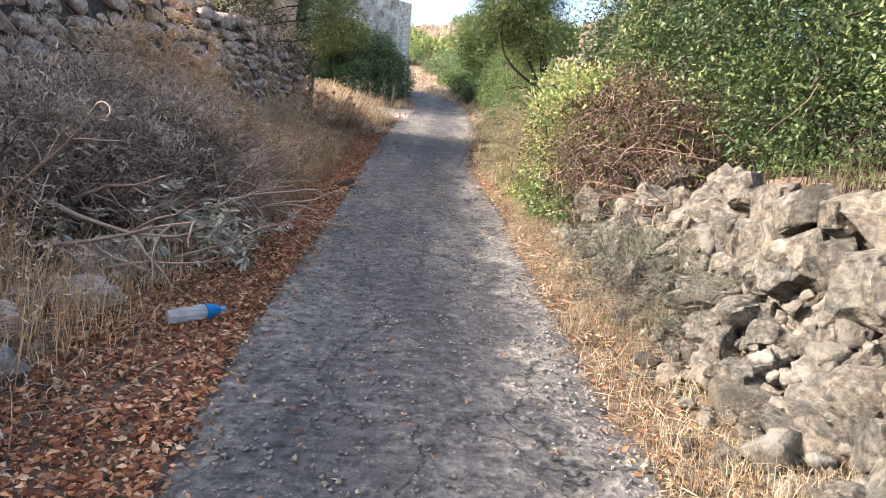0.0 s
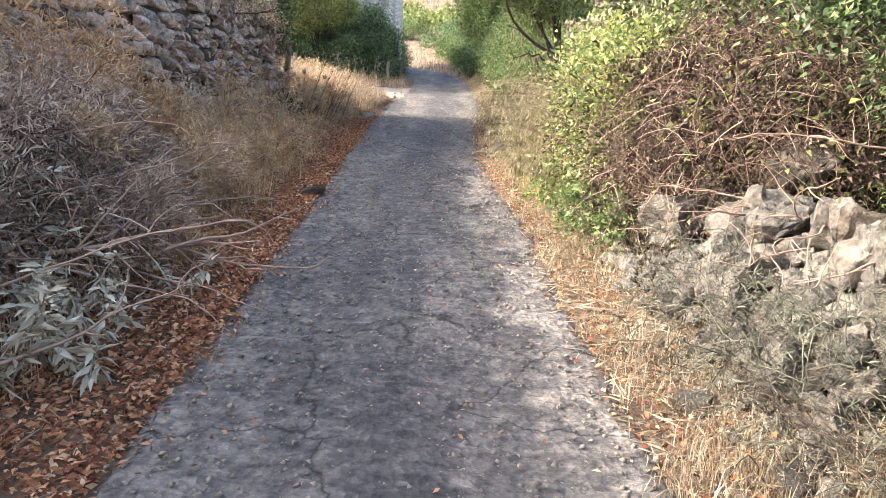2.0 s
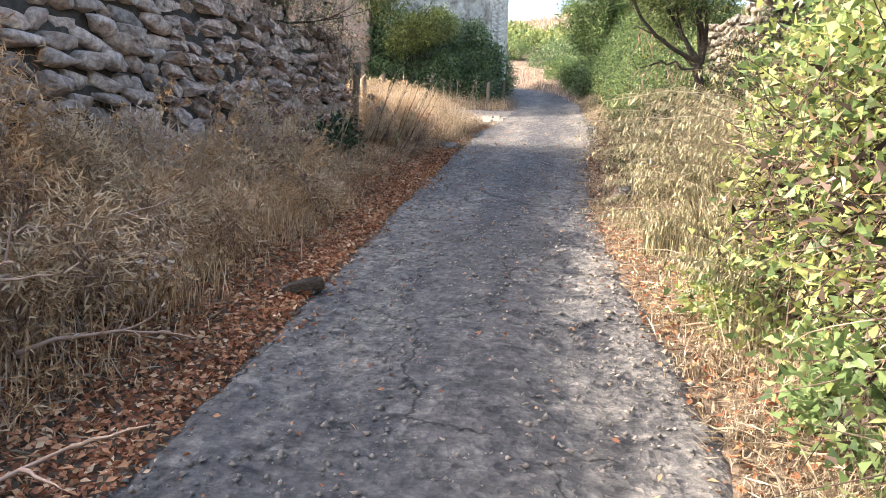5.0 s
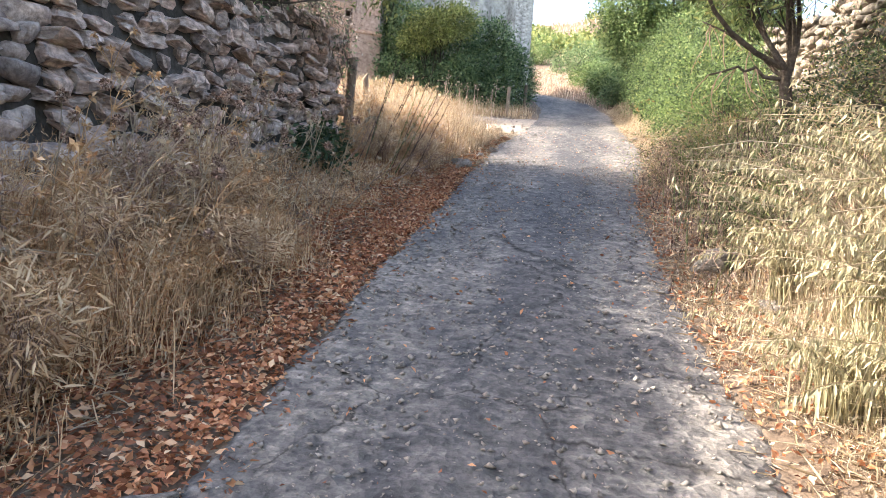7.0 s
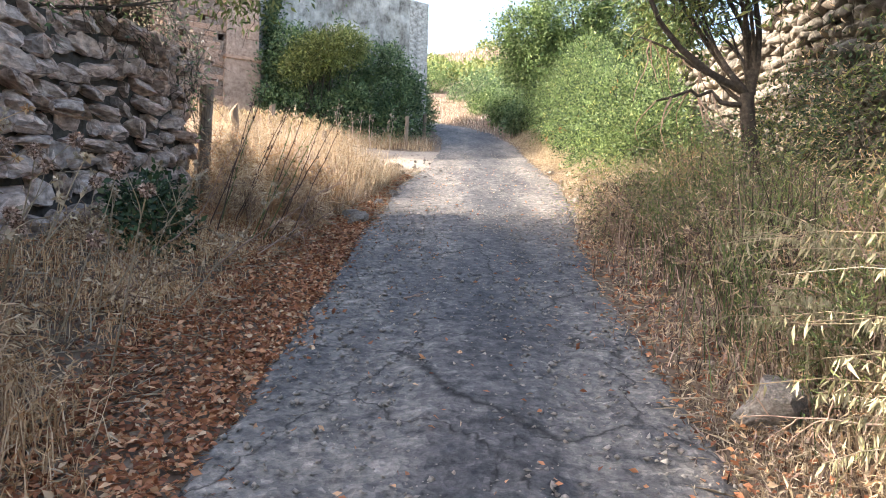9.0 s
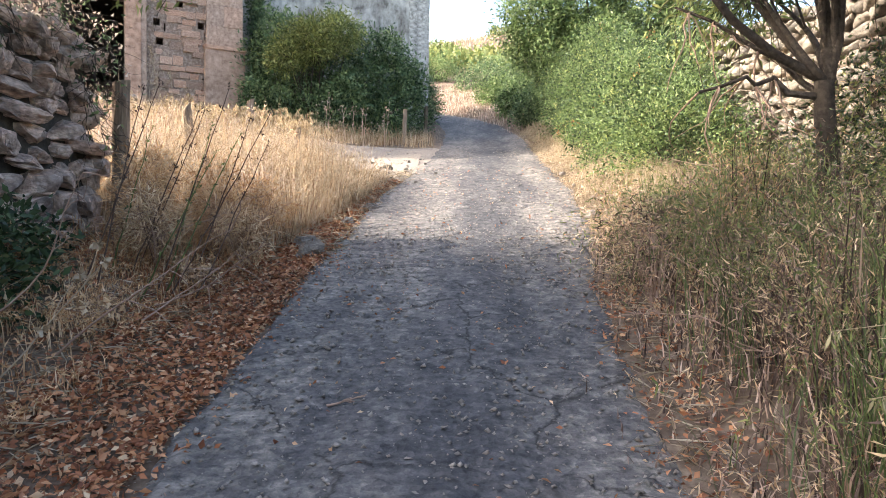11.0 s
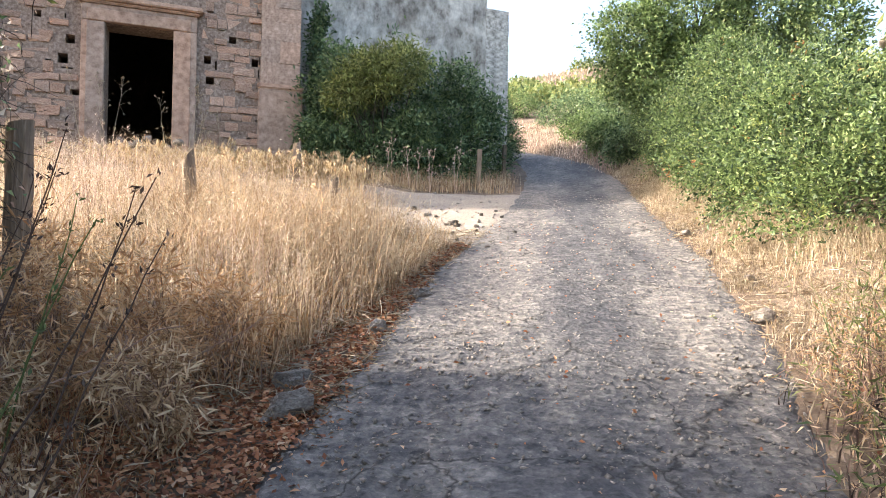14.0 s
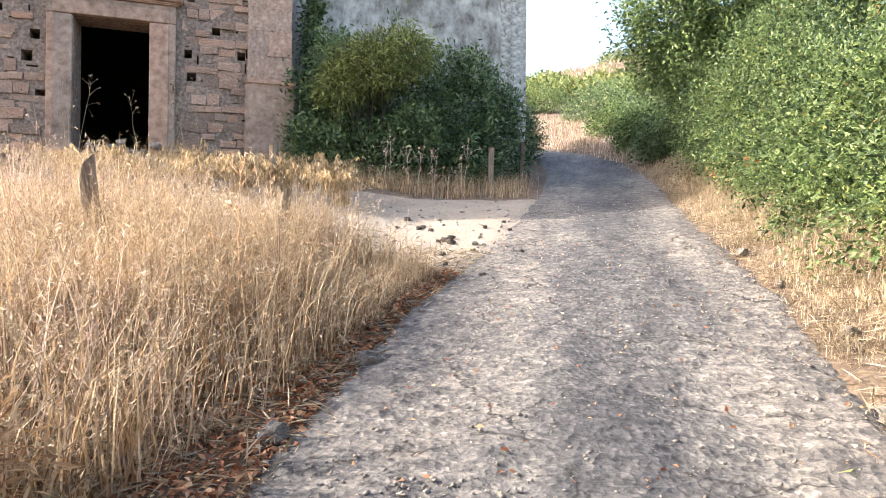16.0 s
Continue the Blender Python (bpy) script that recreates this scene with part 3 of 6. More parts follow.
    bmesh.ops.bevel(bm, geom=bm.edges[:], offset=0.018, segments=1, affect="EDGES")
    part("door_jamb", bm, M_dressed, chapel)
    bm = bmesh.new()
    box(bm, -5.28, -2.64, -0.1, 0.5, 9.964, 10.38)
    box(bm, -5.16, -2.78, -0.13, 0.48, 9.962, 10.26)
    bmesh.ops.bevel(bm, geom=bm.edges[:], offset=0.018, segments=1, affect="EDGES")
    part("lintel", bm, M_dressed, chapel)
    bm = bmesh.new()
    box(bm, -5.34, -2.58, -0.17, 0.3, 10.384, 10.46)
    box(bm, -5.42, -2.5, -0.26, 0.3, 10.456, 10.58)
    bmesh.ops.bevel(bm, geom=bm.edges[:], offset=0.025, segments=2, affect="EDGES")
    part("cornice", bm, M_dressed, chapel, "worn moulded stone cornice over the door")
    bm = bmesh.new()
    box(bm, -5.1, -2.7, -0.35, 0.6, 5.8, 6.85)
    bmesh.ops.bevel(bm, geom=bm.edges[:], offset=0.04, segments=2, affect="EDGES")
    part("doorstep", bm, M_dressed, chapel)

    # grey plastered block beside the facade
    nx, nz = 90, 70
    top = lambda x: 12.45 + 0.07 * x + 0.1 * noise.noise((x * 1.3, 4, 0)) + 0.06 * noise.noise((x * 5, 2, 0))
    verts, faces = [], []
    for j in range(nz + 1):
        for i in range(nx + 1):
            x = 0.02 + 6.1 * i / nx
            z = 5.0 + (top(x) - 5.0) * j / nz
            d = 0.05 * noise.noise((x * 0.9, z * 0.9, 7)) + 0.03 * noise.noise((x * 3.1, z * 3.1, 1)) + 0.025 * noise.noise((x * 7, z * 7, 2))
            d -= 0.05 * max(0, noise.noise((x * 1.2, z * 1.2, 21)) - 0.25)
            verts.append((x, 1.12 - d, z))
    for j in range(nz):
        for i in range(nx):
            a = j * (nx + 1) + i
            faces.append((a, a + 1, a + nx + 2, a + nx + 1))
    n0 = len(verts)
    for i in range(nx + 1):
        x = 0.02 + 6.1 * i / nx
        verts.append((x, 1.75, top(x)))
    for i in range(nx):
        a = nz * (nx + 1) + i
        faces.append((a, a + 1, n0 + i + 1, n0 + i))
    link_mesh("plastered_wall", verts, faces, M_plaster, chapel, "grey lime plaster, stained and flaking", smooth=True)
    bm = bmesh.new()
    box(bm, 0.02, 6.9, 1.3, 1.9, 4, 12.1)
    box(bm, 6.3, 6.86, 1.9, 8.5, 4, 12.2)
    box(bm, 0.02, 6.3, 7.9, 8.5, 4, 12.2)
    core = part("block_core", bm, M_plaster, chapel)
    z = 5.0
    bm = bmesh.new()
    box(bm, 6.1, 6.86, 1.14, 1.3, 4.0, 12.2)
    corner = part("corner_pier", bm, M_plaster, chapel, "corner of grey cut blocks with a broken top")
    while z < 12.4:
        dz = rng.uniform(0.26, 0.4)
        if z + dz > 12.3:
            dz = 12.4 - z
        cut = rng.uniform(0.3, 0.5)
        flip = rng.random() < 0.5
        for c, d in ((6.08, 6.08 + cut), (6.08 + cut, 6.9)) if flip else ((6.08, 6.9),):
            if z > 12.1 and d > 6.6 and rng.random() < 0.6:
                continue
            place_stone("corner_block", STONES["block"][rng.integers(12)], Matrix.Translation(((c + d) / 2, 1.3, z + dz / 2)) @ Matrix.Diagonal(((d - c) * 1.04, 0.44, dz * 1.03, 1)), corner)
        z += dz
    heap = Heap()
    arrays = [stone_arrays(me) for me in ROUGH]
    x = 0.1
    while x < 6.1:
        w = rng.uniform(0.15, 0.4)
        a, f = arrays[rng.integers(8)]
        heap.add(a * (w, 0.5, rng.uniform(0.1, 0.2)) + (x, 1.4 + rng.uniform(0, 0.1), top(x) - 0.02), f)
        x += w * 0.9
    heap.link("wall_top_stones", M_stone, chapel, "loose stones along the broken wall top")
    # fallen stones in the doorway
    heap = Heap()
    for i in range(34):
        a, f = arrays[rng.integers(8)]
        heap.add(a * rng.uniform(0.12, 0.42, 3) * (1, 1, 0.6) + (rng.uniform(-4.6, -2.9), rng.uniform(-0.5, 1.2), 6.9 + abs(rng.normal(0, 0.1))), f)
    tagged(heap.link("doorstep_rubble", M_pebble, chapel, "tumbled stones on the doorstep"), kind="stuff")


# ---- dry stone wall beside the lane ----
WALL_Y = (-40, -5, 0, 9.5, 11.5, 13.5, 16.5, 18.7)
WALL_TOP = (-5.0, 1.95, 2.85, 4.35, 4.65, 4.95, 5.35, 5.6)


def build_left_wall():
    rng = np.random.default_rng(5)
    holder = thing("dry_stone_wall", "tall grey dry-stone wall of rough fieldstones in uneven courses", "stone wall")
    ys = np.concatenate([np.arange(-40, -5, 5.0), np.arange(-5, 18.6, 0.3), [18.65]])
    verts, faces = [], []
    for y in ys:
        t = float(np.interp(y, WALL_Y, WALL_TOP)) - 0.12
        b = float(road_z(y)) - 0.6
        verts += [(-4.36, y, b), (-4.5, y, t), (-5.1, y, t), (-5.2, y, b)]
    for i in range(len(ys) - 1):
        a = i * 4
        for k in range(3):
            faces.append((a + k, a + k + 1, a + k + 5, a + k + 4))
    n = len(verts)
    faces += [(0, 3, 2, 1), (n - 4, n - 3, n - 2, n - 1)]
    core = link_mesh("wall_core", verts, faces, M_core, holder)
    cells = []
    y0 = -6.0
    for u, v, du, dv in courses(24.9, 6.0, 0.33, 0.205, rng, 0.0, 0.05):
        y = y0 + u
        z = 0.17 * (y - 5) + 0.4 + v
        if z - dv / 2 < float(np.interp(y, WALL_Y, WALL_TOP)) - rng.uniform(0, 0.15) and y < 18.84 - du / 2 and z > float(road_z(y)) - 0.1:
            cells.append((u, v, du, dv))

    def at(u, v, p):
        y = y0 + u
        z = 0.17 * (y - 5) + 0.4 + v
        h = z - float(road_z(y))
        return pose(-4.38 - 0.05 * h + p, y, z, 6, 0, 90)

    lay(cells, at, STONES["field"], 0.3, rng, holder, lambda u, v: 12.6 < y0 + u < 19 and v > 0.5, 300, "far_wall_stones", M_stone, 7, 0.075, 1.09, False, FARFIELD)
    # cross face at the wall's end
    heap = Heap()
    arrays = [stone_arrays(me) for me in FARFIELD]
    rng = np.random.default_rng(55)
    z = 3.2
    while z < 5.5:
        dz = rng.uniform(0.2, 0.34)
        x = -5.15
        while x < -4.5:
            dx = min(rng.uniform(0.25, 0.45), -4.3 - x)
            a, f = arrays[rng.integers(12)]
            heap.add(a * (dx, 0.4, dz) + (x + dx / 2 - 0.05 * (z - 3.4), 18.62 + rng.uniform(-0.05, 0.05), z + dz / 2), f)
            x += dx
        z += dz
    heap.link("wall_end_stones", M_stone, holder)


def build_right_walls():
    rng = np.random.default_rng(8)
    # half-fallen retaining wall beside the start: a standing face and the rubble before it
    holder = thing("tumbled_stone_wall", "half-collapsed pale limestone retaining wall with mixed lumps", "stone wall")

    def top(y):
        return float(np.interp(y, (-3, 3, 5.6, 6.4, 7.2, 8.2), (1.25, 1.4, 1.32, 1.0, 0.75, 0.4)))

    verts, faces = [], []
    ys = np.arange(-3, 8.1, 0.4)
    for y in ys:
        b, t = float(road_z(y)) - 0.3, float(road_z(y)) + top(y) - 0.14
        verts += [(2.2, y, b), (2.46, y, t), (3.2, y, t), (3.3, y, b)]
    for i in range(len(ys) - 1):
        a = i * 4
        for k in range(3):
            faces.append((a + k, a + k + 4, a + k + 5, a + k + 1))
    n = len(verts)
    faces += [(0, 1, 2, 3), (n - 4, n - 1, n - 2, n - 3)]
    link_mesh("wall_core", verts, faces, M_core, holder)
    cells = []
    for u, v, du, dv in courses(11.0, 1.6, 0.34, 0.28, rng, 0.0, 0.06):
        y = u - 3
        if v + dv * 0.3 < top(y) - rng.uniform(-0.05, 0.12):
            cells.append((u, v, du, dv * rng.uniform(0.9, 1.2)))

    def face(u, v, p):
        y = u - 3
        return pose(2.14 + 0.2 * v + 0.14 * noise.noise((y * 0.7, v, 5)) + p, y, float(road_z(y)) + 0.05 + v, -8, 0, 90)

    lay(cells, face, LIMELUMPS, 0.34, rng, holder, lambda u, v: 3.5 < u < 11 and v > 0.1, 190, "lower_wall_stones", M_limelump, 13, 0.09, 1.1, False)
    arrays = [stone_arrays(me) for me in LIMELUMPS]
    heap, n = Heap(), 0
    for i in range(800):
        y = rng.uniform(0.5, 8.0)
        k = rng.random() ** 0.7
        x = float(edge_r(y)) + 0.3 + (2.3 - float(edge_r(y)) - 0.3) * k + 0.1 * noise.noise((y * 1.3, 2, 5))
        s = rng.uniform(0.05, 0.13) if rng.random() < 0.72 else rng.uniform(0.16, 0.4) * (0.6 + 0.5 * k)
        z = float(land(x, y)) + 0.3 * s + 0.42 * k ** 2.5 * rng.uniform(0.2, 1.0) * smooth01(y, 8.2, 6.5)
        m = Matrix.LocRotScale((x, y, z), Euler(rng.uniform(-0.6, 0.6, 3) + (0, 0, rng.uniform(0, 6))), Vector((1, rng.uniform(0.7, 1.0), rng.uniform(0.6, 0.95))) * s)
        if n < 110 and s > 0.15:
            place_stone("fallen_stone", LIMELUMPS[rng.integers(14)], m, holder)
            n += 1
        else:
            a, f = arrays[rng.integers(14)]
            mm = np.array(m)
            heap.add(a @ mm[:3, :3].T + mm[:3, 3], f)
    tagged(heap.link("small_stones", M_limelump, holder), kind="stuff")
    # tall field wall further up, behind the tree
    holder = thing("field_wall", "tall pale limestone field wall catching the sun", "stone wall")
    wall_top = lambda y: 2.75 + 1.0 * float(smooth01(y, 21.6, 20.8))
    verts, faces = [], []
    ys = np.arange(12, 25.6, 0.25)
    for y in ys:
        b, t = float(road_z(y)) - 0.4, float(road_z(y)) + wall_top(y)
        verts += [(3.9, y, b), (3.98, y, t), (4.5, y, t), (4.6, y, b)]
    for i in range(len(ys) - 1):
        a = i * 4
        for k in range(3):
            faces.append((a + k, a + k + 4, a + k + 5, a + k + 1))
    n = len(verts)
    faces += [(0, 1, 2, 3), (n - 4, n - 1, n - 2, n - 3)]
    link_mesh("wall_core", verts, faces, M_sunwall, holder)
    cells = [c for c in courses(13.6, 3.9, 0.32, 0.19, rng, 0.0, 0.06) if c[1] < wall_top(12 + c[0]) - 0.06]
    lay(cells, lambda u, v, p: pose(3.92 + p, 12 + u, float(road_z(12 + u)) + 0.1 + v, 0, 0, 90), STONES["lime"], 0.3, rng, holder, lambda u, v: u > 2, 300, "far_wall_stones", M_sunwall, 9, 0.05, 1.06, False)


BOULDERS = [lump_mesh("boulder", 170 + i, M_limelump, 4, 0.52, 10, 0.33, 0.07) for i in range(6)]
GREYBOULDERS = [lump_mesh("boulder", 190 + i, M_stone, 4, 0.6) for i in range(4)]


def boulders():
    rng = np.random.default_rng(17)
    for i, (x, y, lift, s) in enumerate([(2.15, 3.1, 0.15, 0.6), (2.25, 4.1, 0.55, 0.5), (2.05, 4.7, 0.1, 0.62), (2.3, 5.3, 0.85, 0.6), (2.0, 6.0, 0.2, 0.5), (1.8, 6.6, 0.12, 0.5), (2.2, 6.9, 0.42, 0.75), (2.55, 7.4, 0.75, 0.7), (1.75, 7.5, 0.3, 0.55), (2.2, 7.7, 0.5, 0.6), (1.75, 3.7, 0.0, 0.36), (1.9, 2.4, 0.1, 0.5), (2.4, 2.6, 0.75, 0.55)]):
        ob = new("boulder", BOULDERS[i % 6])
        ob.matrix_basis = Matrix.LocRotScale((x, y, float(road_z(y)) + 0.25 + lift), Euler(rng.uniform(-0.4, 0.4, 3) + (0, 0, rng.uniform(0, 6))), (s, s * rng.uniform(0.7, 1), s * rng.uniform(0.6, 0.85)))
        tagged(ob, "rough weathered limestone boulder in the tumbled wall", "boulder", "boulders of the tumbled wall")


boulders()
build_chapel()
build_left_wall()
build_right_walls()


# ---- plants ----
def tube(heap, pts, radii, sides=4):
    pts, radii = np.asarray(pts, float), np.asarray(radii, float)
    t = unit(np.gradient(pts, axis=0))
    ref = np.array([0.31, 0.2, 0.93]) if abs(t[0] @ np.array([0.31, 0.2, 0.93])) < 0.9 else np.array([1.0, 0, 0])
    a = unit(np.cross(t, ref))
    b = np.cross(t, a)
    ang = np.arange(sides) * 2 * math.pi / sides
    ring = (np.cos(ang)[None, :, None] * a[:, None] + np.sin(ang)[None, :, None] * b[:, None]) * radii[:, None, None] + pts[:, None]
    i = np.arange(len(pts) * sides).reshape(len(pts), sides)
    j = np.roll(i, -1, 1)
    heap.add(ring.reshape(-1, 3), None, np.stack([i[:-1], j[:-1], j[1:], i[1:]], -1).reshape(-1, 4))


def wander(rng, start, way, length, steps, bend=0.25, sag=0.0):
    p, d = np.array(start, float), unit(np.array(way, float))
    out = [p]
    for _ in range(steps):
        d = unit(d + rng.normal(0, bend, 3) + (0, 0, -sag))
        p = p + d * length / steps
        out.append(p)
    return np.array(out)


def leaf_quads(heap, rng, pos, out, size, wide=0.45, droop=0.2, spread=0.9, small=False):
    """Folded leaves; small ones are single blades."""
    n = len(pos)
    d = unit(out + rng.normal(0, spread, (n, 3)) + (0, 0, -droop))
    s = unit(np.cross(d, rng.normal(size=(n, 3)) + (0, 0, 1.2)))
    nn = np.cross(s, d)
    L = size * rng.uniform(0.6, 1.35, (n, 1))
    w = L * wide
    if small:
        v = np.stack([pos + s * w * 0.5, pos + d * L, pos - s * w * 0.5 + d * L * 0.25], 1)
        heap.add(v.reshape(-1, 3), np.arange(n * 3).reshape(-1, 3))
        return
    v = np.stack([pos, pos + d * L * 0.45 + s * w * 0.5 + nn * w * 0.18, pos + d * L - nn * L * 0.08, pos + d * L * 0.45 - s * w * 0.5 + nn * w * 0.18], 1)
    i = np.arange(n)[:, None] * 4
    heap.add(v.reshape(-1, 3), np.concatenate([i + (0, 1, 2), i + (0, 2, 3)]))


def crown_points(rng, lobes, clumps, per, spread, inner=0.5, low=None):
    """Leaf places in clumps near the surface of uneven lobes."""
    vol = np.array([l[3] * l[4] + l[4] * l[5] + l[3] * l[5] for l in lobes])
    pick = rng.choice(len(lobes), clumps, p=vol / vol.sum())
    lo = np.array(lobes)[pick]
    d = unit(rng.normal(size=(clumps, 3)))
    r = inner + (1 - inner) * rng.random((clumps, 1)) ** 0.45
    bump = 1 + 0.3 * np.sin(d[:, :1] * 5 + pick[:, None]) * np.cos(d[:, 1:2] * 6 + 2 * d[:, 2:]) + rng.normal(0, 0.08, (clumps, 1))
    c = lo[:, :3] + d * lo[:, 3:] * r * bump
    pos = np.repeat(c, per, 0) + rng.normal(0, spread, (clumps * per, 3))
    out = np.repeat(unit(d * (1, 1, 0.8) + (0, 0, 0.25)), per, 0)
    ok = pos[:, 2] > land(pos[:, 0], pos[:, 1]) + 0.02
    return pos[ok], out[ok], c


def shrub(name, label, category, lobes, layers, foot, wood=M_bark, stems=14, seed=1, thick=0.03, twigs=0, twig_material=None, group="", fork=None, trunk=0.12, twig_size=1.0):
    """layers: (part name, material, clumps, leaves a clump, spread, leaf size, width)."""
    rng = np.random.default_rng(seed)
    fx, fy = foot
    fz = float(land(fx, fy))
    ob = thing(name, label, category, (0, 0, 0), group)
    centres = []
    for pname, material, clumps, per, spread, size, wide in layers:
        h = Heap()
        pos, out, c = crown_points(rng, lobes, clumps, per, spread)
        centres.append(c)
        leaf_quads(h, rng, pos, out, size, wide, small=size < 0.062)
        h.link(pname, material, ob)
    c = np.concatenate(centres)
    h = Heap()
    if fork:
        t0 = np.array((fx, fy, fz - 0.1))
        u = np.linspace(0, 1, 8)[:, None]
        pts = t0 * (1 - u) + np.array(fork) * u + np.sin(u * 5) * 0.05
        tube(h, pts, np.linspace(trunk, trunk * 0.7, 8) * (1 + 0.25 * np.exp(-np.linspace(0, 6, 8))), 9)
        h.link("trunk", wood, ob, smooth=True)
        h = Heap()
        fx, fy, fz = fork
    for k in range(stems):
        lobe = lobes[k % len(lobes)]
        end = np.array(lobe[:3]) + unit(rng.normal(size=3)) * np.array(lobe[3:]) * 0.6
        a = np.array((fx + rng.normal(0, thick * (0.4 if fork else 2)), fy + rng.normal(0, thick * (0.4 if fork else 2)), fz - 0.05))
        mid = (a + end) / 2 + rng.normal(0, 0.22 if fork else 0.12, 3) * np.linalg.norm(end - a)
        u = np.linspace(0, 1, 9)[:, None]
        pts = a * (1 - u) ** 2 + 2 * mid * u * (1 - u) + end * u * u
        tube(h, pts, np.linspace(thick, thick * 0.2, 9), 5)
        for q in range(5):
            s = pts[rng.integers(4, 9)]
            e = c[rng.integers(len(c))]
            if np.linalg.norm(e - s) < 1.6:
                tube(h, np.array([s, (s + e) / 2 + rng.normal(0, 0.06, 3), e]), [thick * 0.35, thick * 0.22, thick * 0.08], 3)
    h.link("woody_frame", wood, ob)
    if twigs:
        h = Heap()
        for k in range(twigs):
            p = c[rng.integers(len(c))]
            lobe = np.array(lobes[rng.integers(len(lobes))])
            tube(h, wander(rng, p, unit(p - lobe[:3]) + rng.normal(0, 0.8, 3), rng.uniform(0.4, 1.1) * twig_size, 5, 0.3, 0.12), np.linspace(0.007, 0.002, 6) * max(twig_size, 0.5), 3)
        tagged(h.link("twig_tangle", twig_material or M_bramble, ob), kind="stuff")
    return ob


def blade_arrays(heap, rng, base, height, width, lean, bow=0.3, wind=(0, 0)):
    n = len(base)
    ang = rng.uniform(0, 2 * math.pi, n)
    out = np.stack([np.cos(ang) * lean + wind[0], np.sin(ang) * lean + wind[1], np.zeros(n)], 1) * rng.uniform(0.2, 1.4, (n, 1))
    side = unit(np.stack([-np.sin(ang + rng.normal(0, 0.8, n)), np.cos(ang), np.zeros(n)], 1))
    h = height[:, None]
    mid = base + out * h * (0.5 - bow * 0.5) + np.array((0, 0, 1)) * h * 0.55
    tip = base + out * h + np.array((0, 0, 1)) * h * (1 - bow * np.linalg.norm(out, axis=1, keepdims=True) * 0.7)
    w = width[:, None] if np.ndim(width) else width
    v = np.stack([base - side * w * 0.5, base + side * w * 0.5, mid + side * w * 0.4, mid - side * w * 0.4, tip], 1)
    i = np.arange(n)[:, None] * 5
    heap.add(v.reshape(-1, 3), i + (3, 2, 4), i + (0, 1, 2, 3))
    return mid, tip


def stand(name, label, category, base, heights, material, width=0.006, lean=0.35, bow=0.3, heads=0, head_size=0.03, head_material=None, seed=0, wind=(0, 0), head_wide=0.14):
    """One stand of grass or weeds, too many to count; its seed heads are a part."""
    rng = np.random.default_rng(seed)
    h = Heap()
    mid, tip = blade_arrays(h, rng, base, heights, width, lean, bow, wind)
    ob = tagged(h.link(name, material), label, category, kind="stuff")
    if heads:
        h2 = Heap()
        k = np.repeat(np.arange(len(base)), heads)
        u = rng.uniform(0.35, 1.0, (len(k), 1)) ** 0.7
        pos = mid[k] * (1 - u) + tip[k] * u
        leaf_quads(h2, rng, pos, unit(tip - mid)[k] * 0.8, head_size, head_wide * 1.3, 0.3, 0.6, True)
        tagged(h2.link("seed_heads", head_material or material, ob), kind="stuff")
    return ob


def scatter(rng, n, x0, x1, y0, y1, keep=None, clump=0.0, clumps=60):
    """Points on the ground; x0 and x1 are numbers or functions of y."""
    if clump:
        cy = rng.uniform(y0, y1, clumps)
        cu = rng.random(clumps)
        k = rng.integers(0, clumps, n)
        y = cy[k] + rng.normal(0, clump, n)
        u = cu[k]
        dx = rng.normal(0, clump, n)
    else:
        y, u, dx = rng.uniform(y0, y1, n), rng.random(n), 0
    a = x0(y) if callable(x0) else x0
    b = x1(y) if callable(x1) else x1
    x = a + (b - a) * u + dx
    p = np.stack([x, y, land(x, y) - 0.01], 1)
    if keep:
        p = p[keep(p[:, 0], p[:, 1])]
    return p


# ---- shrubs and trees ----
shrub("wild_shrub", "large dark green shrub growing against the plastered wall, in shade", "shrub",
      [(-6.9, 32.0, 7.6, 1.5, 1.1, 1.9), (-5.6, 32.7, 8.1, 1.6, 1.2, 2.0), (-4.3, 33.7, 7.9, 1.3, 1.1, 1.7), (-3.5, 34.6, 7.5, 0.8, 0.9, 1.2), (-6.3, 31.3, 6.7, 1.6, 0.9, 0.9), (-4.4, 32.7, 6.8, 1.4, 0.9, 0.9), (-7.0, 31.5, 9.5, 0.5, 0.4, 0.6), (-3.9, 33.5, 9.4, 0.5, 0.5, 0.6), (-3.2, 34.3, 8.6, 0.45, 0.45, 0.6), (-5.0, 31.6, 7.4, 0.7, 0.5, 0.6), (-7.4, 31.2, 7.2, 0.5, 0.5, 0.7)],
      [("crown", M_dkgreen, 2300, 18, 0.13, 0.14, 0.36), ("light_foliage", M_green, 380, 16, 0.12, 0.13, 0.36)], (-5.4, 33.2), seed=21, stems=20, thick=0.05)
shrub("olive_shrub", "sunlit olive-green shrub rising out of the dark shrub", "shrub",
      [(-5.9, 31.1, 8.95, 0.8, 0.6, 0.6), (-5.2, 31.4, 9.25, 0.8, 0.6, 0.55), (-6.5, 30.9, 8.5, 0.5, 0.4, 0.45)], [("crown", M_olive, 620, 12, 0.11, 0.13, 0.3), ("light_foliage", M_yellowgreen, 240, 12, 0.11, 0.13, 0.3)], (-5.9, 32.0), seed=37, stems=12, thick=0.03)
shrub("ivy", "dark ivy hanging in the angle of two walls", "climbing plant",
      [(-7.85, 32.35, 10.3, 0.22, 0.2, 1.1), (-7.75, 32.3, 8.9, 0.3, 0.25, 1.2)], [("crown", M_dkgreen, 260, 14, 0.1, 0.11, 0.6)], (-7.5, 32.3), seed=22, stems=6, thick=0.02)
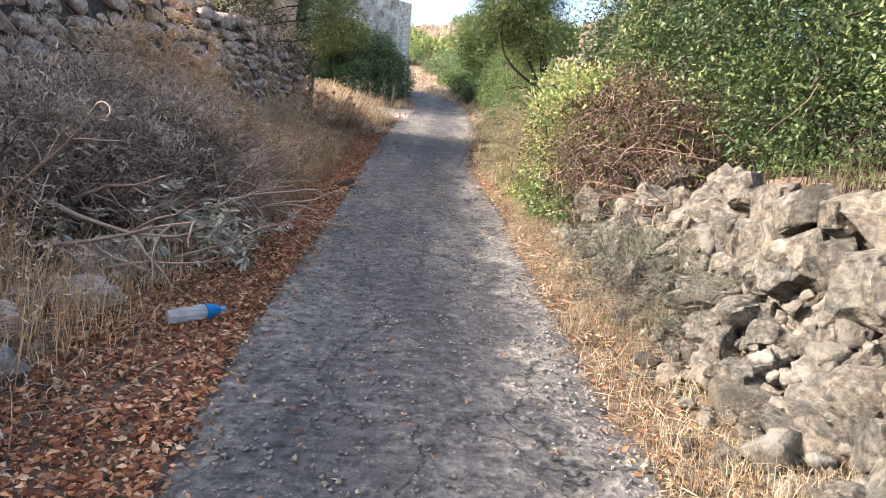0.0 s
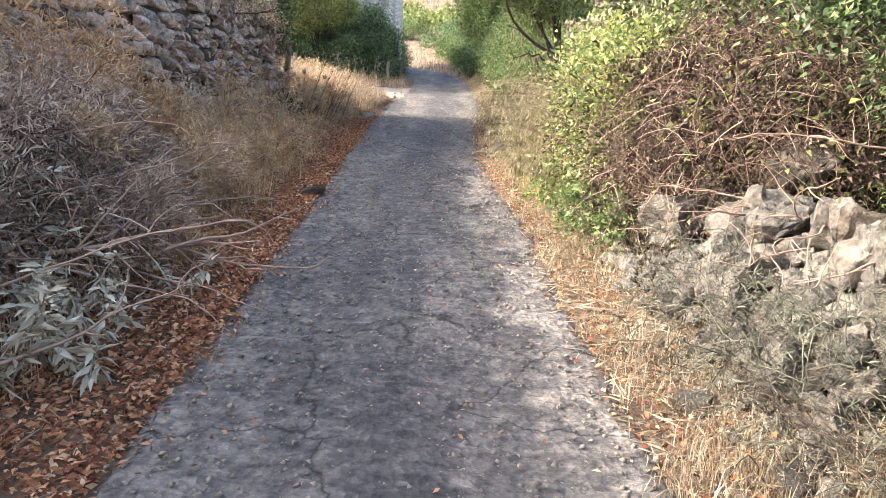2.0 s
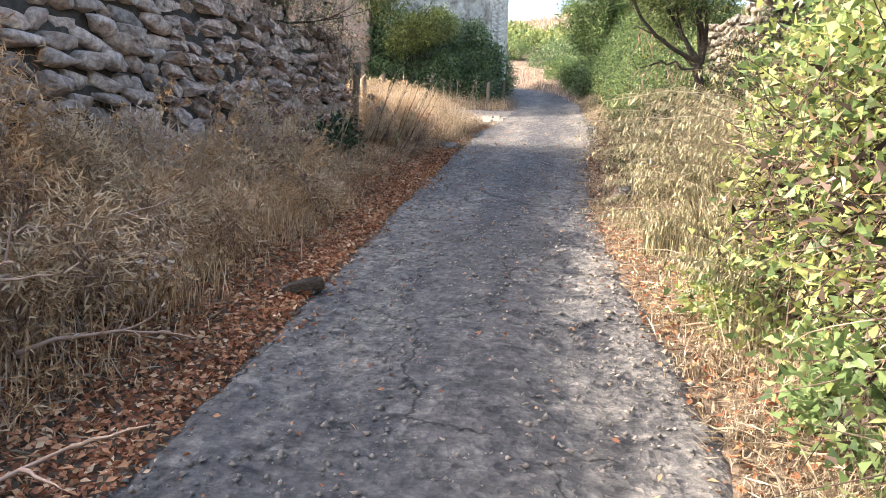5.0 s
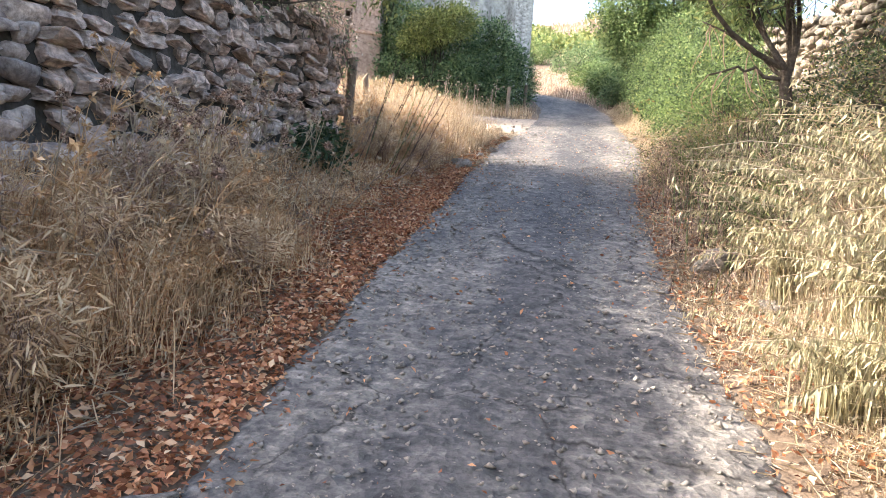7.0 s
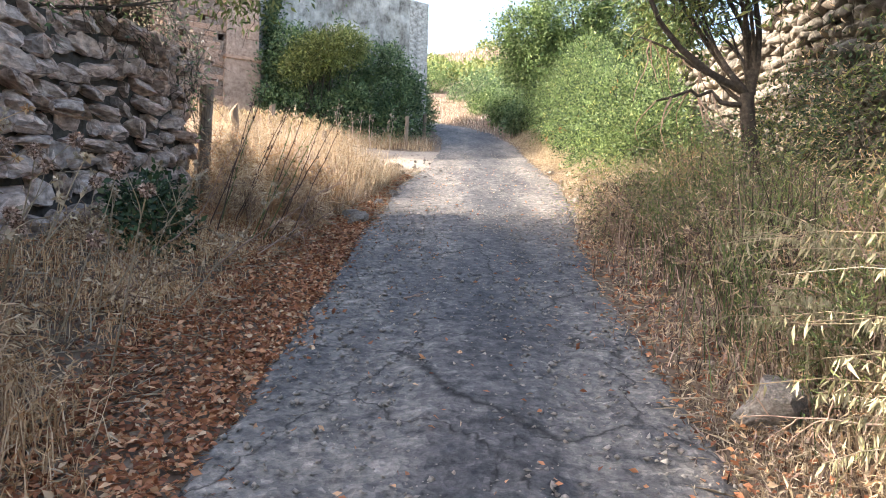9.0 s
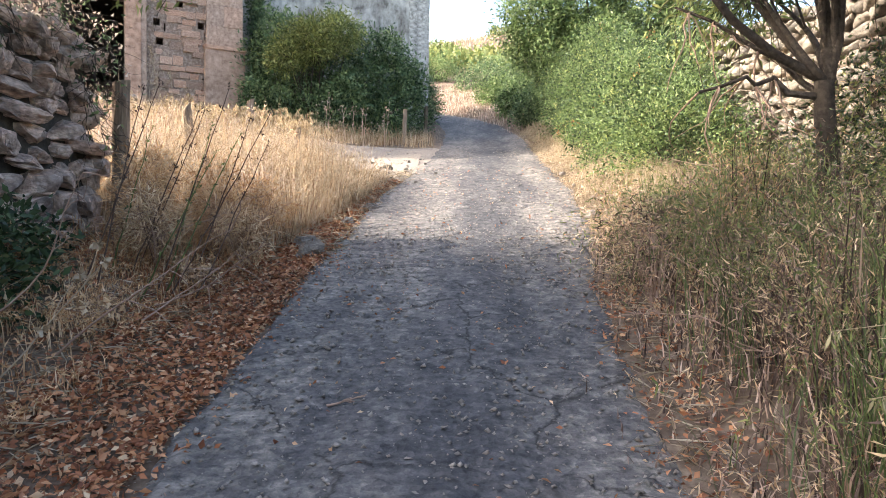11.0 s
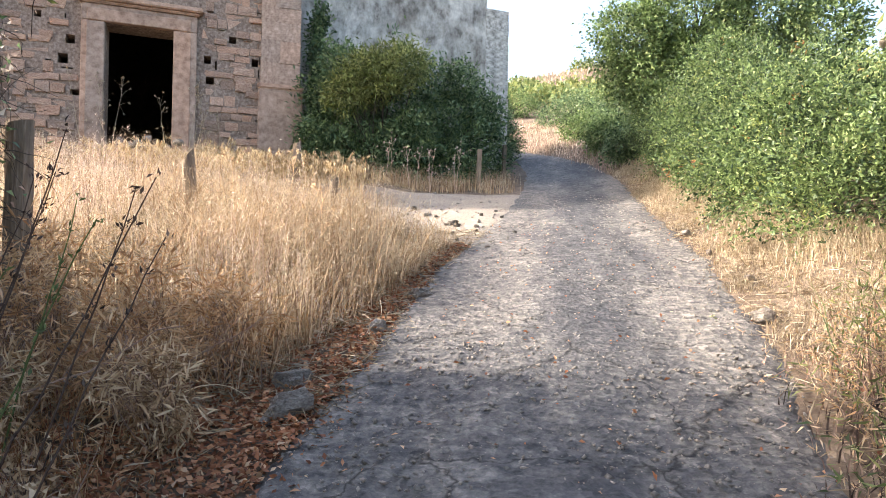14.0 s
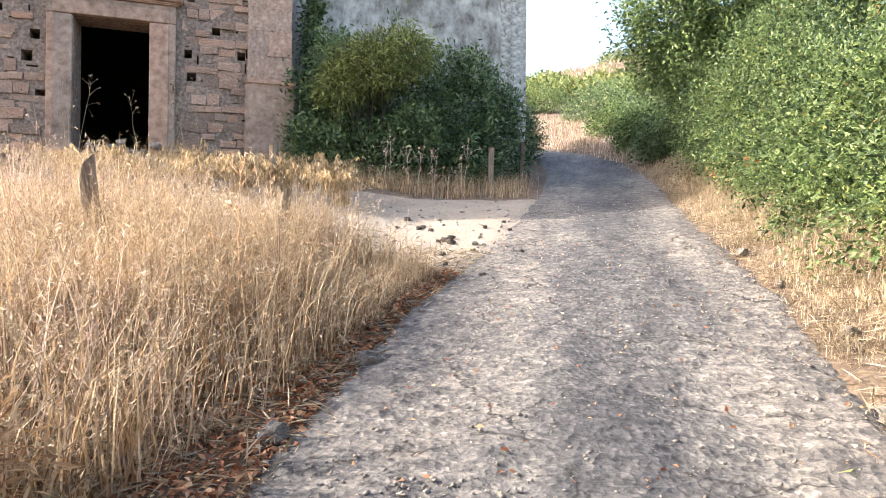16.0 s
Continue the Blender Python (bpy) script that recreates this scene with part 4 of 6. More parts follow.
# Dark hedge leaves mixed in colour the shaded gaps between the bright clumps.
shrub("bright_shrub", "dense bright green shrub with reddish tips along the sunny verge", "shrub",
      [(2.6, 23.3, 5.1, 1.2, 1.3, 1.0), (2.9, 25.4, 5.8, 1.4, 1.5, 1.4), (3.1, 27.6, 6.5, 1.6, 1.6, 1.75), (2.5, 29.9, 7.1, 1.4, 1.5, 1.6), (2.0, 32.2, 7.5, 1.2, 1.3, 1.3), (2.2, 26.8, 5.6, 0.9, 1.6, 0.8), (1.75, 25.2, 5.2, 0.5, 0.6, 0.5), (2.2, 24.3, 6.3, 0.5, 0.6, 0.45), (2.3, 28.8, 8.3, 0.6, 0.7, 0.5), (1.7, 28.6, 6.3, 0.6, 0.7, 0.6), (4.2, 26.0, 6.0, 1.2, 1.6, 1.0)],
      [("crown", M_green, 6200, 20, 0.085, 0.061, 0.48), ("shade_dark_foliage", M_hedge, 2800, 15, 0.12, 0.07, 0.45), ("young_foliage", M_yellowgreen, 520, 12, 0.08, 0.06, 0.48), ("red_foliage", M_redleaf, 90, 8, 0.08, 0.08, 0.4)], (3.0, 27.5), seed=23, stems=30, thick=0.04)
# The dark green leaves paint the crown's shaded parts by colour.
shrub("fig_tree", "round-crowned green tree standing behind the bright shrubs", "tree",
      [(0.8, 33.0, 10.2, 1.1, 1.2, 0.9), (2.3, 33.0, 10.9, 1.4, 1.4, 1.2), (3.9, 33.0, 10.5, 1.2, 1.3, 1.0), (1.3, 33.2, 9.2, 1.2, 1.1, 0.9), (3.0, 32.6, 9.3, 1.4, 1.2, 1.0), (5.2, 32.4, 9.9, 1.0, 1.1, 0.9), (2.2, 33.0, 8.6, 1.3, 1.1, 0.8)],
      [("crown", M_green, 3600, 14, 0.12, 0.11, 0.5), ("shade_dark_foliage", M_dkgreen, 300, 12, 0.14, 0.11, 0.5)], (2.5, 33.4), seed=24, stems=12, thick=0.07, fork=(2.4, 33.2, 8.6), trunk=0.16)
shrub("almond_tree", "old almond tree with dark forked trunk and thin hanging leaves", "tree",
      [(1.75, 18.1, 6.6, 0.7, 0.8, 0.6), (2.3, 17.2, 6.2, 0.7, 0.5, 0.5), (1.3, 17.9, 7.2, 0.9, 1.1, 0.8), (2.0, 19.3, 6.4, 0.6, 0.6, 0.7), (1.9, 17.4, 7.4, 0.8, 0.9, 0.6)],
      [("crown", M_green, 900, 11, 0.15, 0.12, 0.24), ("pale_foliage", M_olive, 600, 11, 0.15, 0.12, 0.24)], (2.45, 18.1), seed=25, stems=9, thick=0.042, fork=(2.35, 18.0, 5.0), trunk=0.105, twigs=420, twig_material=M_bark)


def low_limb():
    r = np.random.default_rng(4)
    ob = thing("low_limb", "low dark limbs with bare hanging twigs under the almond", "branch")
    h = Heap()
    for end, rad in (((1.35, 18.0, 4.85), 0.035), ((1.25, 18.6, 5.7), 0.03)):
        a, e = np.array((2.35, 18.0, 4.75)), np.array(end)
        u = np.linspace(0, 1, 8)[:, None]
        pts = a * (1 - u) + e * u + (0, 0, 0.16) * np.sin(u * 3) + r.normal(0, 0.025, (8, 3))
        tube(h, pts, np.linspace(rad, rad * 0.35, 8), 5)
        h.link("limb", M_bark, ob)
        for q in range(9):
            h = Heap()
            tube(h, wander(r, pts[3 + q % 5], (r.normal(0, 0.5), r.normal(0, 0.6), -0.7), r.uniform(0.4, 0.9), 6, 0.25, 0.1), np.linspace(0.01, 0.003, 7), 4)
            h.link("hanging_twig", M_twig, ob)
        h = Heap()


low_limb()
BRAMBLE = [(2.35, 8.25, 2.3, 1.0, 1.15, 0.95), (2.05, 9.4, 2.55, 0.85, 1.0, 0.85), (2.95, 7.9, 2.4, 0.9, 0.9, 0.75), (2.0, 8.3, 1.85, 0.6, 1.0, 0.6), (2.3, 9.7, 3.1, 0.7, 0.9, 0.6), (2.5, 8.5, 2.85, 0.8, 0.9, 0.6)]
bramble = shrub("bramble_bush", "tangled bramble of dead brown canes with green leaves over it", "bramble", BRAMBLE,
      [("crown", M_olive, 900, 9, 0.09, 0.06, 0.6), ("dry_foliage", M_bramble, 4600, 11, 0.1, 0.06, 0.4), ("bleached_foliage", M_mauve, 130, 9, 0.08, 0.05, 0.3), ("red_foliage", M_redleaf, 60, 8, 0.07, 0.06, 0.5)], (2.4, 8.6), seed=26, stems=30, thick=0.014, twigs=1500, wood=M_bark, twig_size=0.55)


def canes(parent, lobes, count, material, seed, lo=0.35, hi=0.95, radius=0.006):
    """Arching canes that follow the outside of the lobes and droop at their tips."""
    r = np.random.default_rng(seed)
    h = Heap()
    for k in range(count):
        lobe = np.array(lobes[r.integers(len(lobes))])
        d = unit(r.normal(size=3) * (1, 1, 0.8) + (-0.35, -0.35, 0.3))
        p = lobe[:3] + d * lobe[3:] * r.uniform(0.9, 1.12)
        if p[2] < land(p[0], p[1]) + 0.1:
            continue
        way = unit(np.cross(d, r.normal(size=3)) + d * r.uniform(0.0, 0.5))
        pts = wander(r, p, way, r.uniform(lo, hi), 6, 0.16, 0.13)
        tube(h, pts, np.linspace(radius, radius * 0.35, 7) * r.uniform(0.6, 1.3), 3)
    tagged(h.link("cane_tangle", material, parent), kind="stuff")


canes(bramble, BRAMBLE, 1500, M_twig, 1, 0.25, 0.6, 0.0035)
canes(bramble, BRAMBLE, 3600, M_bramble, 2, 0.25, 0.7, 0.004)
shrub("vine", "yellow-green climbing vine spilling over the dry bank", "climbing plant",
      [(1.42, 8.75, 2.55, 0.28, 0.6, 0.7), (1.5, 9.7, 2.75, 0.35, 0.7, 0.9), (1.45, 9.9, 2.0, 0.3, 0.6, 0.45), (1.65, 8.6, 3.2, 0.4, 0.5, 0.3), (1.3, 10.2, 1.85, 0.35, 0.5, 0.25)],
      [("crown", M_yellowgreen, 760, 11, 0.09, 0.054, 0.7), ("dark_foliage", M_green, 900, 11, 0.09, 0.052, 0.7), ("dry_foliage", M_brown, 300, 10, 0.1, 0.055, 0.3)], (1.6, 9.6), seed=27, stems=14, thick=0.008, twigs=120, twig_size=0.5)
shrub("hedge_tree", "dense green hedge tree above the broken wall", "tree",
      [(3.5, 6.9, 3.5, 1.2, 1.5, 1.1), (4.0, 8.6, 4.2, 1.5, 1.7, 1.5), (3.4, 10.6, 4.6, 1.3, 1.5, 1.5), (4.3, 5.0, 3.4, 1.3, 1.4, 1.2), (3.2, 8.8, 4.4, 1.1, 1.2, 1.0), (3.9, 7.2, 4.6, 1.3, 1.3, 1.1), (3.0, 9.6, 3.6, 0.8, 1.2, 0.9), (3.6, 6.2, 2.8, 0.9, 1.2, 0.7)],
      [("crown", M_hedge, 9000, 14, 0.11, 0.058, 0.5), ("light_foliage", M_olive, 700, 12, 0.09, 0.055, 0.5), ("bright_foliage", M_green, 900, 12, 0.09, 0.055, 0.5)], (4.2, 7.6), seed=28, stems=26, thick=0.06, twigs=200)
shrub("overhanging_tree", "yellowish green tree leaning over the end of the stone wall", "tree",
      [(-4.0, 16.2, 7.0, 1.0, 1.3, 0.7), (-3.2, 17.4, 6.25, 0.6, 0.7, 0.6), (-5.4, 15.0, 7.3, 1.3, 1.6, 0.9), (-6.0, 17.2, 7.2, 1.2, 1.2, 0.9), (-4.3, 14.0, 7.0, 1.0, 1.2, 0.6), (-3.6, 17.9, 6.5, 0.5, 0.6, 0.5)],
      [("crown", M_olive, 2300, 12, 0.12, 0.085, 0.35)], (-5.9, 16.0), seed=29, stems=20, thick=0.017, twigs=60, fork=(-5.6, 16.0, 5.4), trunk=0.14)
shrub("carob_tree", "big dark carob tree standing behind the stone wall", "tree",
      [(-7.0, 12.9, 7.3, 1.2, 0.8, 1.2), (-7.0, 13.4, 8.3, 1.5, 1.1, 1.6), (-7.4, 15.4, 8.9, 1.6, 1.4, 1.8), (-6.8, 16.4, 7.6, 1.3, 0.9, 1.3), (-8.2, 14.4, 7.4, 1.4, 1.5, 1.4), (-7.6, 16.0, 9.9, 1.1, 1.0, 1.0), (-7.3, 16.5, 10.9, 1.3, 0.8, 1.2), (-7.2, 14.0, 10.2, 1.2, 1.2, 1.1)],
      [("crown", M_hedge, 3000, 13, 0.16, 0.16, 0.5)], (-7.6, 15.0), seed=35, stems=16, thick=0.09, fork=(-7.5, 15.0, 5.6), trunk=0.3)
shrub("wall_creeper", "dark tangled creeper over the top of the stone wall", "climbing plant",
      [(-4.6, 12.6, 4.9, 0.35, 0.8, 0.3), (-4.6, 14.2, 5.2, 0.4, 1.0, 0.4), (-4.6, 15.8, 5.5, 0.4, 1.0, 0.45), (-4.55, 17.3, 5.65, 0.4, 1.0, 0.45), (-4.45, 18.4, 5.6, 0.3, 0.5, 0.5), (-4.3, 18.6, 5.0, 0.15, 0.35, 0.5)],
      [("crown", M_dkgreen, 260, 8, 0.12, 0.06, 0.5), ("dry_foliage", M_mauve, 300, 8, 0.12, 0.05, 0.5)], (-5.4, 16.0), seed=30, stems=10, thick=0.01, twigs=900, twig_material=M_bark, twig_size=0.6)
shrub("wall_creeper", "thin dry creeper along the top of the stone wall", "climbing plant",
      [(-4.6, 1.5, 3.2, 0.3, 1.2, 0.2), (-4.6, 5.0, 3.75, 0.3, 1.2, 0.22), (-4.6, 8.4, 4.3, 0.3, 0.9, 0.2)],
      [("dry_foliage", M_mauve, 160, 8, 0.12, 0.05, 0.5)], (-5.3, 5.0), seed=34, stems=8, thick=0.01, twigs=260, twig_material=M_bark, twig_size=0.6)
shrub("green_weed", "low dark green weed at the foot of the stone wall", "weed",
      [(-3.7, 16.4, 3.4, 0.35, 0.4, 0.32), (-3.95, 17.0, 3.5, 0.3, 0.4, 0.3), (-3.5, 16.1, 3.25, 0.25, 0.3, 0.2)], [("crown", M_hedge, 190, 10, 0.07, 0.08, 0.5)], (-3.7, 16.5), seed=31, stems=6, thick=0.01)
shrub("grey_bush", "wiry grey-green bush leaning on the tumbled wall", "shrub",
      [(1.5, 6.1, 1.3, 0.42, 0.6, 0.42), (1.6, 5.2, 1.15, 0.42, 0.45, 0.4), (1.75, 4.5, 1.0, 0.3, 0.35, 0.3)], [("crown", M_greyweed, 760, 10, 0.06, 0.04, 0.16)], (1.55, 6.0), seed=32, stems=24, thick=0.005, twigs=500, twig_material=M_greyweed, twig_size=0.3)
shrub("undergrowth", "dry and green undergrowth in front of the field wall", "shrub",
      [(3.1, 15.2, 4.0, 0.5, 1.0, 0.9), (2.95, 16.8, 4.4, 0.5, 0.9, 0.9), (3.1, 18.6, 4.7, 0.4, 0.8, 0.8), (3.2, 13.6, 3.7, 0.5, 0.9, 0.9), (2.7, 18.3, 4.3, 0.6, 0.7, 0.5)],
      [("crown", M_olive, 520, 11, 0.1, 0.05, 0.4), ("dark_foliage", M_hedge, 1100, 11, 0.1, 0.055, 0.45), ("dry_foliage", M_brown, 420, 10, 0.1, 0.055, 0.25)], (3.1, 16.4), seed=36, stems=20, thick=0.012, twigs=420, twig_size=0.6)
shrub("green_herb", "small patch of green herbs on the verge", "weed",
      [(1.3, 8.6, 1.72, 0.25, 0.5, 0.28), (1.45, 7.9, 1.65, 0.2, 0.3, 0.25)], [("crown", M_green, 170, 10, 0.06, 0.06, 0.6)], (1.35, 8.4), seed=33, stems=8, thick=0.005)
for i, (x, y, r, hgt) in enumerate([(1.5, 36.6, 1.0, 1.2), (1.0, 39.6, 1.1, 1.3), (0.2, 43.5, 1.2, 1.2), (-0.6, 48.5, 1.6, 1.6), (-4.8, 57.0, 1.9, 1.8), (3.0, 38.5, 1.6, 2.0), (3.4, 45.0, 2.0, 1.8), (1.5, 54.0, 2.2, 1.9)]):
    z = float(land(x, y))
    shrub("roadside_bush", "dark green bush at the bend of the lane", "shrub", [(x, y, z + hgt * 0.45, r, r, hgt * 0.6), (x + r * 0.5, y + 0.4, z + hgt * 0.3, r * 0.7, r * 0.7, hgt * 0.4), (x - r * 0.6, y, z + hgt * 0.3, r * 0.6, r * 0.7, hgt * 0.4)],
          [("crown", M_green if i % 3 else M_dkgreen, 700, 12, 0.13, 0.11, 0.55)], (x, y), seed=50 + i, stems=8, thick=0.04, group="bushes at the bend")
shrub("corner_bush", "dark bush behind the corner of the plastered block", "shrub", [(-3.3, 39.8, 8.8, 0.6, 0.7, 0.9), (-4.0, 40.5, 9.0, 0.8, 0.8, 1.1)], [("crown", M_dkgreen, 700, 12, 0.12, 0.1, 0.5)], (-3.6, 40.0), seed=61, stems=8, thick=0.03)


def old_trunks():
    """Black leaning trunks of an old tree behind the wall."""
    r = np.random.default_rng(12)
    ob = thing("old_tree", "old tree with black leaning trunks behind the stone wall", "tree")
    for foot, way, length, rad in (((-5.6, 13.1, 3.4), (0.05, -0.05, 1), 4.2, 0.16), ((-5.8, 14.7, 3.6), (0.16, 0.35, 0.8), 4.6, 0.15)):
        h = Heap()
        pts = wander(r, foot, way, length, 9, 0.07)
        tube(h, pts, np.linspace(rad, rad * 0.5, 10), 8)
        h.link("trunk", M_bark, ob, smooth=True)
        for k in range(6):
            h = Heap()
            tube(h, wander(r, pts[4 + k % 5], (r.normal(0.3, 0.6), r.normal(0, 0.6), 0.35), r.uniform(0.8, 1.7), 7, 0.22, 0.05), np.linspace(0.03, 0.006, 8), 4)
            h.link("branch", M_bark, ob)


old_trunks()


def hillside():
    """Scrub over the far hill, uncountable: one crown of clumps."""
    rng = np.random.default_rng(70)
    for mat, n, label in ((M_olive, 1500, "low olive-green scrub over the hillside"), (M_green, 700, "green scrub patches over the hillside")):
        h = Heap()
        x, y = rng.uniform(-40, 40, n), 60 + 65 * rng.random(n) ** 1.2
        keep = np.array([noise.noise((a * 0.06, b * 0.06, 3)) for a, b in zip(x, y)]) > np.where((x > -5.5) & (y > 78) & (x < 30), 0.22, -0.12)
        x, y = x[keep], y[keep]
        c = np.stack([x, y, land(x, y) + 0.4], 1)
        r = rng.uniform(0.7, 2.0, (len(c), 1))
        k = np.repeat(np.arange(len(c)), 70)
        d = unit(rng.normal(size=(len(k), 3)) * (1, 1, 0.7) + (0, 0, 0.3))
        leaf_quads(h, rng, c[k] + d * r[k] * (1, 1, 0.7) * rng.uniform(0.6, 1.1, (len(k), 1)), d, 0.42, 0.7, small=True)
        tagged(h.link("hill_scrub", mat), label, "scrub", kind="stuff")


hillside()

r_dry = np.random.default_rng(41)
for i in range(34):
    y = 3.6 + 15 * (i + r_dry.random()) / 34
    x = float(edge_l(y)) - r_dry.uniform(0.9, 2.3)
    s = r_dry.uniform(0.2, 0.36) if y < 10.5 else r_dry.uniform(0.15, 0.27) if y < 14 else r_dry.uniform(0.08, 0.18)
    z = float(land(x, y))
    m = (M_brown, M_mauve, M_greyweed, M_brown)[i % 4] if y < 10 else M_brown
    shrub("dry_bush", "scraggy dry brown weed bush below the stone wall", "dry bush",
          [(x, y, z + s * 0.7, s * 0.9, s * 0.9, s * 0.75), (x + r_dry.normal(0, 0.2), y + r_dry.normal(0, 0.2), z + s * 0.5, s * 0.7, s * 0.8, s * 0.5)],
          [("crown", m, 56, 8, 0.06, 0.055, 0.4)], (x, y), wood=M_twig, stems=14, seed=400 + i, thick=0.006, twigs=26, twig_material=M_twig, twig_size=0.4, group="dry bushes below the wall")

# ---- grass, weeds and litter ----
rng = np.random.default_rng(90)


def heights(p, lo, hi, scale=0.9, edge=None, run=1.1, low=0.22):
    n = np.array([noise.noise((a * scale, b * scale, 6)) + 0.5 * noise.noise((a * scale * 3, b * scale * 3, 2)) for a, b in p[:, :2]])
    h = (lo + (hi - lo) * np.clip(0.45 + 0.75 * n, 0, 1)) * rng.uniform(0.45, 1.2, len(p))
    if edge:
        h = h * (low + (1 - low) * smooth01(np.abs(p[:, 0] - edge(p[:, 1])), 0.3, run))
    return h


p = scatter(rng, 4200, lambda y: edge_l(y) - 0.75, lambda y: edge_l(y) - 2.2, 9.5, 13.6, clump=0.14, clumps=120)
stand("dry_grass", "tan dry grass tufts standing on the verge", "dry grass", p, heights(p, 0.25, 0.75), M_brown, 0.007, 0.7, 0.5, 3, 0.045, M_rustweed, 22)
WALLSIDE = lambda y: np.full_like(y, -4.15)
p = np.concatenate([scatter(rng, 9000, lambda y: edge_l(y) - 0.6, WALLSIDE, 7, 13.5, clump=0.16, clumps=260), scatter(rng, 3200, lambda y: edge_l(y) - 0.8, WALLSIDE, 13.5, 19, clump=0.16, clumps=110)])
stand("dry_weeds", "brown dry weeds between the lane and the stone wall", "dry weeds", p, heights(p, 0.18, 0.84, edge=edge_l) * (1 - 0.62 * smooth01(p[:, 1], 12.8, 14.8)), M_brown, 0.007, 0.65, 0.4, 4, 0.05, M_rustweed, 1)
p = scatter(rng, 4200, lambda y: edge_l(y) - 0.8, WALLSIDE, -3, 9, clump=0.16, clumps=150)
stand("dry_weeds", "mauve-brown dry scrubby weeds below the stone wall", "dry weeds", p, heights(p, 0.15, 0.7, edge=edge_l) * (0.4 + 0.6 * smooth01(p[:, 1], 4.4, 5.4)), M_mauve, 0.01, 0.7, 0.4, 4, 0.05, M_mauve, 2)
p = scatter(rng, 4200, lambda y: edge_l(y) - 0.9, WALLSIDE, 3, 12, clump=0.2, clumps=80)
stand("dry_weeds", "rusty brown feathery weeds along the stone wall", "dry weeds", p, heights(p, 0.25, 0.95, edge=edge_l), M_rustweed, 0.006, 0.45, 0.35, 4, 0.045, M_brown, 12)
p = scatter(rng, 7000, lambda y: edge_l(y) - 0.35, WALLSIDE, 3, 19, clump=0.12, clumps=260)
stand("dry_grass", "straw-coloured dry grass along the verge", "dry grass", p, heights(p, 0.12, 0.55, edge=edge_l) * (1 - 0.5 * smooth01(p[:, 1], 13, 15)), M_rustweed, 0.007, 0.8, 0.5, 1, 0.03, M_pale, 3)
for i, (x, y, hgt) in enumerate([(-3.1, 5.9, 0.7), (-3.5, 6.3, 1.15), (-3.0, 7.1, 1.0), (-3.75, 7.5, 1.0), (-3.6, 5.0, 1.0), (-3.2, 8.2, 1.0), (-2.7, 7.1, 0.65), (-3.9, 6.4, 1.05), (-3.9, 8.6, 0.9)]):
    z = float(land(x, y))
    brush = [(x, y, z + hgt * 0.45, 0.5, 0.55, hgt * 0.45), (x + 0.2, y - 0.25, z + hgt * 0.3, 0.45, 0.4, hgt * 0.3), (x - 0.1, y + 0.15, z + hgt * 0.75, 0.3, 0.35, hgt * 0.25)]
    dead = shrub("dead_bush", "tangled dead bush of bare mauve-grey twigs below the stone wall", "dead bush", brush,
                 [("dry_foliage", M_mauve, 160, 9, 0.07, 0.1, 0.09), ("brown_foliage", M_deadleaf, 420, 10, 0.09, 0.11, 0.1)], (x, y), wood=M_twig, stems=26, seed=900 + i, thick=0.009, group="dead bushes")
    canes(dead, brush, 150, M_twig if i % 2 else M_mauve, 910 + i, 0.25, 0.6, 0.007)
    canes(dead, brush, 220, M_deadleaf, 930 + i, 0.25, 0.7, 0.007)
r_f = np.random.default_rng(43)
FEATHERY = [(-3.4, 5.2, 1.35, 1), (-3.9, 6.1, 1.75, 1), (-3.9, 7.2, 1.75, 0), (-3.1, 6.9, 1.25, 1), (-2.8, 7.6, 1.0, 0), (-3.5, 8.9, 1.35, 0), (-3.2, 5.6, 1.2, 1), (-3.6, 6.6, 1.5, 1), (-3.3, 7.4, 1.35, 1), (-2.9, 6.5, 0.95, 1), (-3.0, 8.0, 1.2, 1), (-3.75, 5.6, 1.3, 1), (-3.7, 8.2, 1.4, 1), (-3.85, 8.7, 2.1, 2), (-3.75, 7.9, 1.8, 2), (-3.7, 9.3, 1.7, 2), (-3.9, 9.7, 1.35, 2), (-2.6, 9.9, 0.8, 0), (-3.2, 9.9, 0.95, 0), (-2.9, 12.6, 0.85, 0), (-3.5, 13.4, 0.9, 0), (-2.45, 8.6, 0.7, 0), (-2.35, 7.6, 0.75, 1), (-2.7, 8.3, 0.85, 1), (-3.1, 7.7, 0.95, 1), (-2.5, 9.1, 0.75, 0), (-3.0, 9.3, 0.9, 2), (-3.5, 8.4, 1.15, 2), (-3.55, 9.6, 1.1, 2), (-3.0, 10.4, 0.8, 0), (-2.5, 10.6, 0.6, 0), (-3.5, 11.0, 0.9, 1), (-2.8, 11.7, 0.7, 0), (-3.3, 12.4, 0.75, 1), (-3.6, 6.8, 1.1, 1), (-3.3, 5.9, 0.9, 1), (-3.8, 7.6, 1.2, 2), (-2.4, 12.4, 0.5, 0), (-2.9, 13.3, 0.6, 0), (-2.6, 6.9, 0.7, 1), (-3.4, 4.9, 0.8, 1), (-2.9, 18.3, 0.7, 2), (-3.2, 17.7, 0.6, 0), (-3.5, 18.1, 0.85, 2), (-3.1, 18.7, 0.85, 2), (-2.75, 19.0, 0.7, 2), (-3.75, 18.6, 0.9, 2), (-2.6, 18.2, 0.5, 0)]
